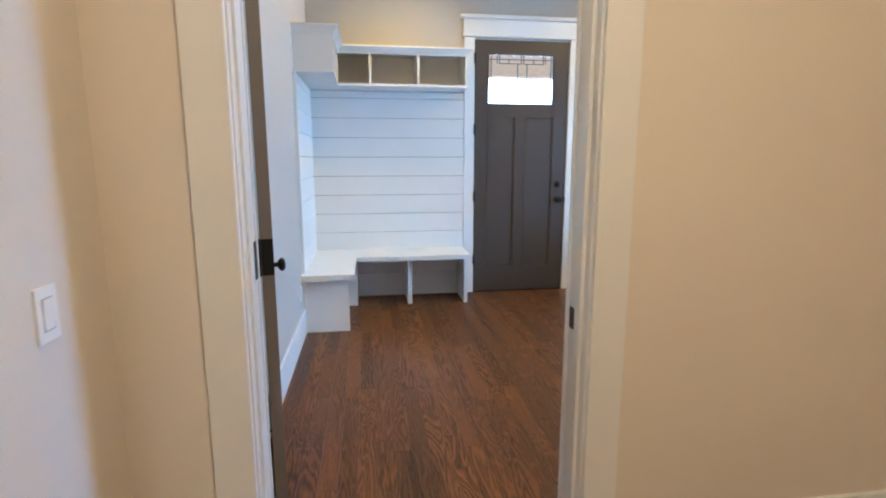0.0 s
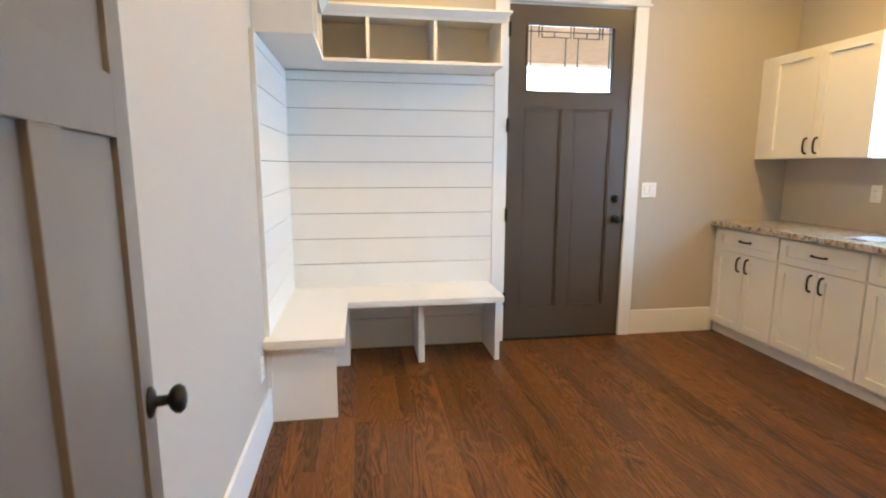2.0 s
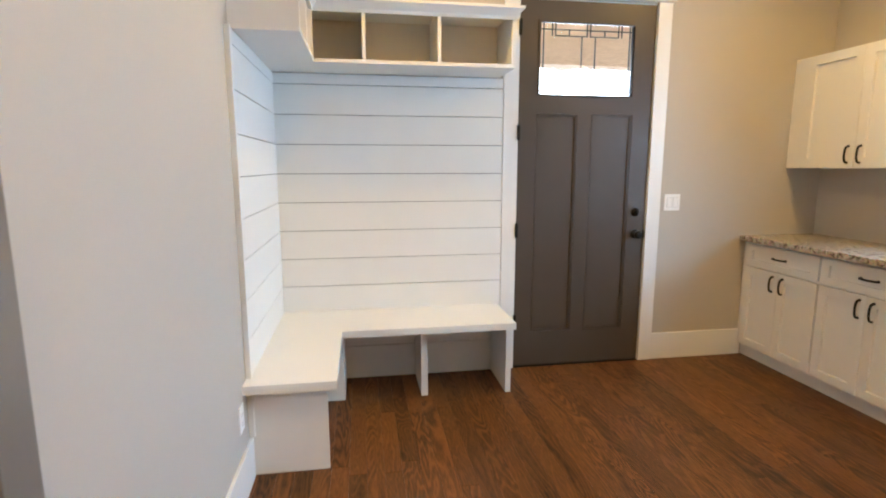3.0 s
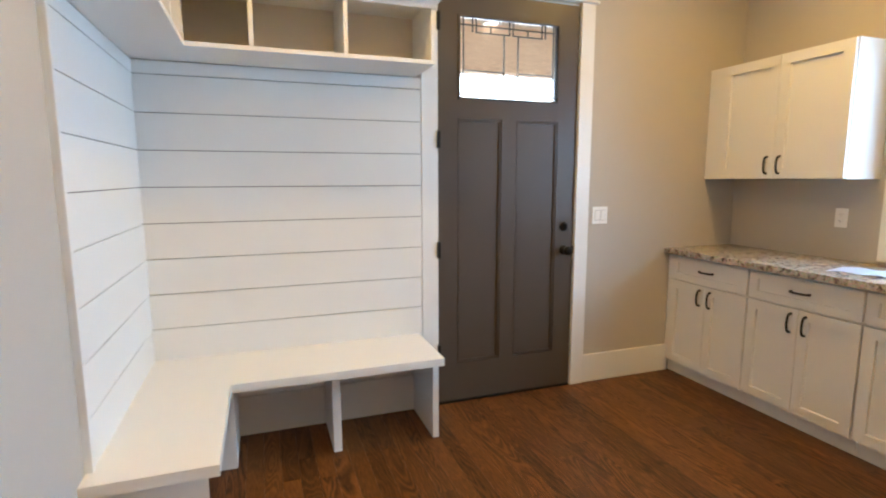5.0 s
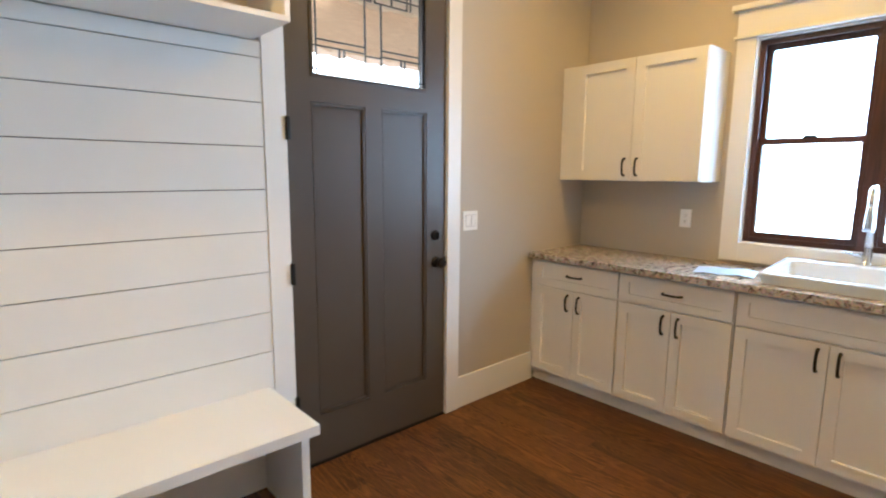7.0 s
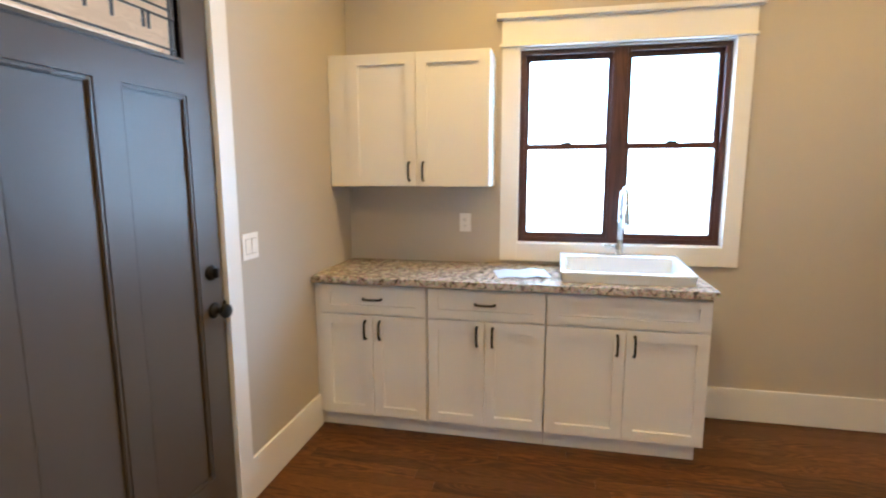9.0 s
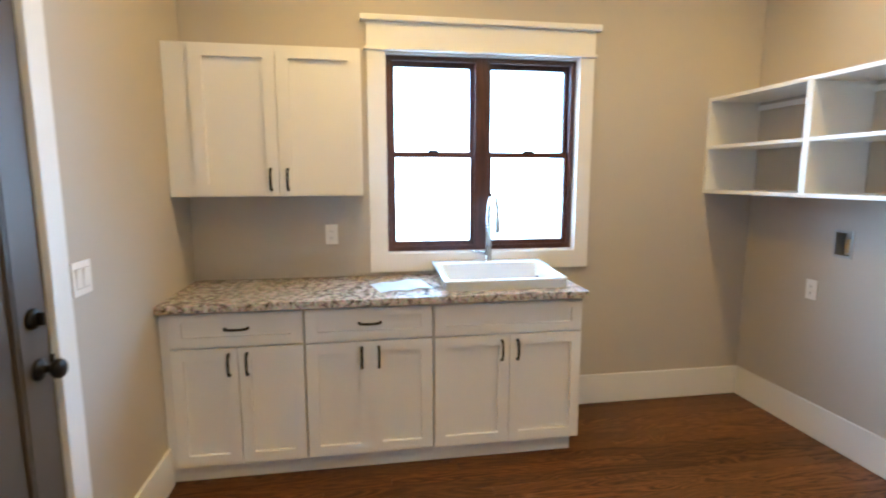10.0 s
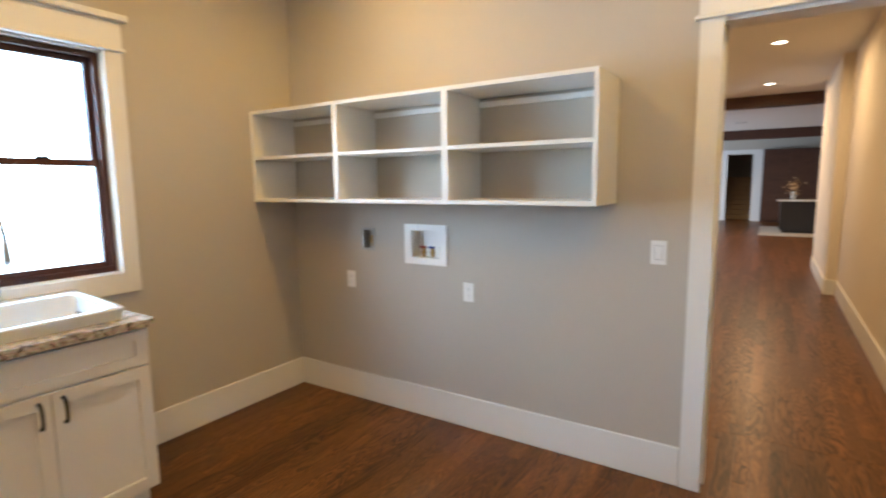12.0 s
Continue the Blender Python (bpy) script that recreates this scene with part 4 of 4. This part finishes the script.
# the great room ones are added fill, not known fixtures
for x, y in ROOM_LIGHTS + HALL_LIGHTS + GREAT_FILL_LIGHTS:
    downlight(x, y)

# ---- great room past the hall ----
GX0, GX1, GZ, GY = -4.0, 6.5, 3.3, -14.3
structure("ceiling_great_room", box(GX0 - T, GX1 + T, GY, HEND, CEIL, CEIL + 0.1), M_CEIL, "pale ceiling of the great room")
structure("ceiling_kitchen", box(GX0 - T, GX1 + T, FARY - T, GY, GZ, GZ + 0.1), M_CEIL, "raised pale kitchen ceiling")
structure("wall_ceiling_step", box(GX0, GX1, GY, GY + 0.1, CEIL + 0.1, GZ + 0.1), M_WALL, "short wall where the ceiling steps up")
structure("wall_great_north", box(HE + T, GX1 + T, HEND - T, HEND, 0, CEIL), M_WALL, "greige wall beside the hall mouth")
structure("wall_great_return", box(GX0 - T, HW - T, HEND, HEND + T, 0, CEIL), M_WALL, "greige wall beside the hall mouth")
structure("wall_great_west", box(GX0 - T, GX0, FARY, HEND, 0, GZ), M_WALL, "greige wall")
# the opening is out of view, cut only to let the fill lamp in
structure("wall_great_east", boxes((GX1, GX1 + T, FARY, -15.2, 0, GZ), (GX1, GX1 + T, -9.4, HEND - T, 0, GZ), (GX1, GX1 + T, -15.2, -9.4, 0, 0.8), (GX1, GX1 + T, -15.2, -9.4, 2.7, GZ)), M_WALL, "greige wall")
OX0, OX1, OZ = 1.37, 2.19, 2.42
structure("wall_far", boxes((GX0, OX0, FARY - T, FARY, 0, GZ), (OX1, GX1, FARY - T, FARY, 0, GZ), (OX0, OX1, FARY - T, FARY, OZ, GZ)), M_WALL, "far greige wall with an opening to the stairs")
far_trim = structure("trim_far_opening", boxes((OX0 - 0.31, OX0, FARY, FARY + 0.03, 0.002, OZ + 0.02), bevel=0.003), M_TRIM, "white casing round the far opening")
structure("casing_side", boxes((OX1, OX1 + 0.15, FARY, FARY + 0.03, 0.002, OZ + 0.02), bevel=0.003), M_TRIM, parent=far_trim)
structure("casing_head", boxes((OX0 - 0.31, OX1 + 0.15, FARY, FARY + 0.035, OZ + 0.02, OZ + 0.17), bevel=0.003), M_TRIM, parent=far_trim)
structure("wall_stair_back", boxes((0.4, 3.2, FARY - 4.2, FARY - 4.1, 0, GZ), (0.4, 0.5, FARY - 4.1, FARY - T, 0, GZ), (3.1, 3.2, FARY - 4.1, FARY - T, 0, GZ), (0.4, 3.2, FARY - 4.2, FARY - T, GZ, GZ + 0.1)), M_WALL, "plain wall behind the stairs")
for y, z in ((HEND - 0.75, 2.84), (-14.1, 2.76)):
    beam = thing("ceiling_beam", "dark stained timber ceiling beam", "beam", group="ceiling beams")
    part("beam_body", boxes((GX0, GX1, y - 0.12, y + 0.12, z, CEIL), bevel=0.008), M_BEAM, beam)
vent = thing("ceiling_vent", "flat white ceiling air vent", "vent")
part("frame", boxes((1.37, 1.72, -11.5, -11.3, CEIL - 0.008, CEIL), bevel=0.002), M_PLATE, vent)
for k in range(5):
    part("slat", boxes((1.39, 1.70, -11.485 + 0.037 * k, -11.472 + 0.037 * k, CEIL - 0.012, CEIL - 0.006)), M_STEEL, vent)
stairs = thing("staircase", "pale oak stairs rising behind the far opening", "stairs")
for k in range(9):
    part("step", boxes((1.3, 2.9, FARY - 0.9 - 0.26 * (k + 1), FARY - 0.9 - 0.26 * k, 0.0, 0.18 * (k + 1)), bevel=0.008), M_STAIR, stairs)
tall = thing("pantry_cabinet_wall", "tall dark stained wood cabinets along the far wall", "cabinet")
part("body", boxes((-2.0, OX0 - 0.33, FARY + 0.002, FARY + 0.55, 0.08, 2.55)), M_BEAM, tall)
part("plinth", boxes((-2.0, OX0 - 0.33, FARY + 0.002, FARY + 0.5, 0.002, 0.08)), M_BEAM, tall)
for k in range(4):
    xa = -1.99 + k * 0.755
    for z0_, z1_ in ((0.1, 0.86), (0.88, 2.53)):
        part("door", boxes((xa, xa + 0.745, FARY + 0.55, FARY + 0.572, z0_, z1_), bevel=0.006), M_BEAM, tall)
isl = thing("kitchen_island", "dark painted island with white stone top", "kitchen island")
iy = -12.3
part("body", boxes((-2.4, 0.52, iy - 1.0, iy, 0.10, 0.90), bevel=0.01), M_NAVY, isl)
part("plinth", boxes((-2.35, 0.46, iy - 0.95, iy - 0.05, 0.002, 0.10)), M_NAVY, isl)
part("top", boxes((-2.5, 0.6, iy - 1.1, iy + 0.1, 0.90, 0.94), bevel=0.006), M_PORC, isl)
vase = thing("flower_vase", "small vase with pale flowers on the island", "vase")
part("vase_body", lathe([(0.05, 0), (0.07, 0.08), (0.06, 0.18), (0.045, 0.22)], Matrix.Translation((0.22, iy - 0.4, 0.94)), 16), M_STEEL, vase, smooth=True)
rng = random.Random(4)
bm = bmesh.new()
for k in range(60):
    c = Vector((0.22 + rng.gauss(0, 0.10), iy - 0.4 + rng.gauss(0, 0.10), 1.30 + rng.gauss(0, 0.10)))
    d1, d2 = Vector((rng.gauss(0, 1), rng.gauss(0, 1), rng.gauss(0, 1))).normalized() * 0.05, Vector((rng.gauss(0, 1), rng.gauss(0, 1), rng.gauss(0, 1))).normalized() * 0.03
    vs = [bm.verts.new(c + q) for q in (-d1, d2, d1, -d2)]
    bm.faces.new(vs)
tagged(part("flowers", bm, M_STAIR, vase, "loose pale flowers"), kind="stuff")
# thin pale slab over the floor, marking a paler area by the island
mat_ = thing("pale_floor_patch", "pale flat patch on the wood floor before the island", "mat")
part("floor_patch_body", boxes((-2.2, 1.0, -14.6, -11.3, 0.003, 0.012), bevel=0.003), M_STONE, mat_)

# ---- outside ----
ground = structure("ground", box(-160, 160, -160, 160, -0.16, -0.06), M_GROUND, "pale ground outside the house")
porch = structure("porch_slab", box(-0.6, 4.4, N + T + 0.01, N + 1.8, -0.06, -0.01), M_GROUND, "concrete porch slab")
pc = structure("porch_ceiling", box(-0.6, 4.4, N + T + 0.01, N + 1.8, 2.82, 2.84), M_GAP, "tan boarded porch ceiling")
for k in range(11):
    y = N + T + 0.02 + k * 0.15
    part("plank", boxes((-0.6, 4.4, y, y + 0.142, 2.79, 2.819)), M_PORCH_CEIL, pc)
structure("porch_beam", boxes((-0.6, 4.4, N + 1.55, N + 1.75, 2.385, 2.79), bevel=0.01), M_PORCH, "tan porch beam")
for x in (-0.3, 4.1):
    structure("porch_post", boxes((x - 0.12, x + 0.12, N + 1.53, N + 1.77, -0.01, 2.385), bevel=0.01), M_PORCH, "square tan porch post")
structure("roof", boxes((W - 0.4, E + 0.6, S - 3, N + 2.0, CEIL + 0.1, CEIL + 0.25)), M_GAP, "dark roof deck over the room")
structure("roof_great_room", boxes((GX0 - 0.3, GX1 + 0.3, FARY - 4, S - 3, CEIL + 0.1, CEIL + 0.25)), M_GAP, "dark roof deck over the great room")

backdrop = structure("backdrop", boxes((-60, 60, 60, 60.2, -5, 45)), M_HAZE, "bright hazy sky in the distance")

plamp = thing("porch_downlight", "small glowing round light in the porch ceiling", "downlight")
part("trim_ring", lathe([(0.09, 0.0), (0.09, -0.008), (0.07, -0.01), (0.068, 0.0)], Matrix.Translation((2.44, 7.36, 2.79)), 24), M_PLATE, plamp, smooth=True)
part("lens", lathe([(0.067, 0.0), (0.067, -0.005), (0.001, -0.006)], Matrix.Translation((2.44, 7.36, 2.79)), 24), M_PORCHLAMP, plamp, "glowing lens")

# ---- shiplap boards, over a dark backing ----
GAP = 0.004
lines = [0.0, 0.225] + [0.466 + 0.1812 * k for k in range(9)] + [1.98]
structure("shiplap_backing", boxes((W, 1.294, N - 0.006, N - 0.0005, 0.0, 1.98)), M_GAP, parent=wall_n)
structure("shiplap_backing", boxes((W + 0.0005, W + 0.006, 4.77, N - 0.021, 0.0, 1.98)), M_GAP, parent=wall_w)
for z0, z1 in zip(lines, lines[1:]):
    structure("shiplap_board", boxes((W + 0.012, 1.295, N - 0.018, N - 0.006, z0 + GAP / 2, z1 - GAP / 2), bevel=0.0008), M_SHIP, parent=wall_n)
    structure("shiplap_board", boxes((W + 0.006, W + 0.018, 4.782, N - 0.0185, z0 + GAP / 2, z1 - GAP / 2), bevel=0.0008), M_SHIP, parent=wall_w)
structure("shiplap_end_trim", boxes((W, W + 0.024, 4.758, 4.782, 0.2, 1.98), bevel=0.002), M_SHIP, parent=wall_w)

# ---- oak floor planks ----
floor = structure("floor", box(GX0 - T, GX1 + T, FARY - 4, N + T, -0.05, -0.012), M_GAP, "dark walnut-stained oak plank floor")
PW = 0.083
rng = random.Random(11)
near, rest = [], []
x = W - T
while x < E + T:
    y = SH - 0.6 - rng.random() * 1.1
    while y < N:
        ln = rng.uniform(0.6, 1.9)
        a, c = max(y, SH - 0.6), min(y + ln, N)
        if c - a > 0.0:
            near.append((x, a, c))
        y += ln
    x += PW
x = GX0
while x < GX1:
    y = FARY - 3.5 - rng.random()
    while y < SH - 0.6:
        ln = rng.uniform(0.7, 2.2)
        c = min(y + ln, SH - 0.6)
        if HW - T - PW < x < HE + T or y < HEND:
            rest.append((x, y, c))
        y += ln
    x += PW
near.sort(key=lambda p: (p[0] - 1.6) ** 2 + ((p[1] + p[2]) / 2 - 4.3) ** 2)


def plank_verts(x, a, c):
    g, q = 0.0002, 0.0007
    x0, x1, y0, y1 = x + g, x + PW - g, a + g, c - g
    top = [(x0 + q, y0 + q, 0), (x1 - q, y0 + q, 0), (x1 - q, y1 - q, 0), (x0 + q, y1 - q, 0)]
    mid = [(x0, y0, -0.0007), (x1, y0, -0.0007), (x1, y1, -0.0007), (x0, y1, -0.0007)]
    bot = [(x0, y0, -0.012), (x1, y0, -0.012), (x1, y1, -0.012), (x0, y1, -0.012)]
    faces = [(0, 1, 2, 3)]
    for k in range(4):
        n = (k + 1) % 4
        faces += [(4 + k, 4 + n, n, k), (8 + k, 8 + n, 4 + n, 4 + k)]
    return top + mid + bot, faces


def plank_mesh(items):
    verts, faces = [], []
    for it in items:
        v, f_ = plank_verts(*it)
        n = len(verts)
        verts += v
        faces += [tuple(n + k for k in q) for q in f_]
    me = bpy.data.meshes.new("plank")
    me.from_pydata(verts, [], faces)
    me.materials.append(M_FLOOR)
    return me


for it in near[:300]:
    ob = new("plank", plank_mesh([it]))
    ob.parent = floor
ob = new("planks_beyond", plank_mesh(near[300:] + rest))
ob.parent = floor
ob["kind"] = "stuff"
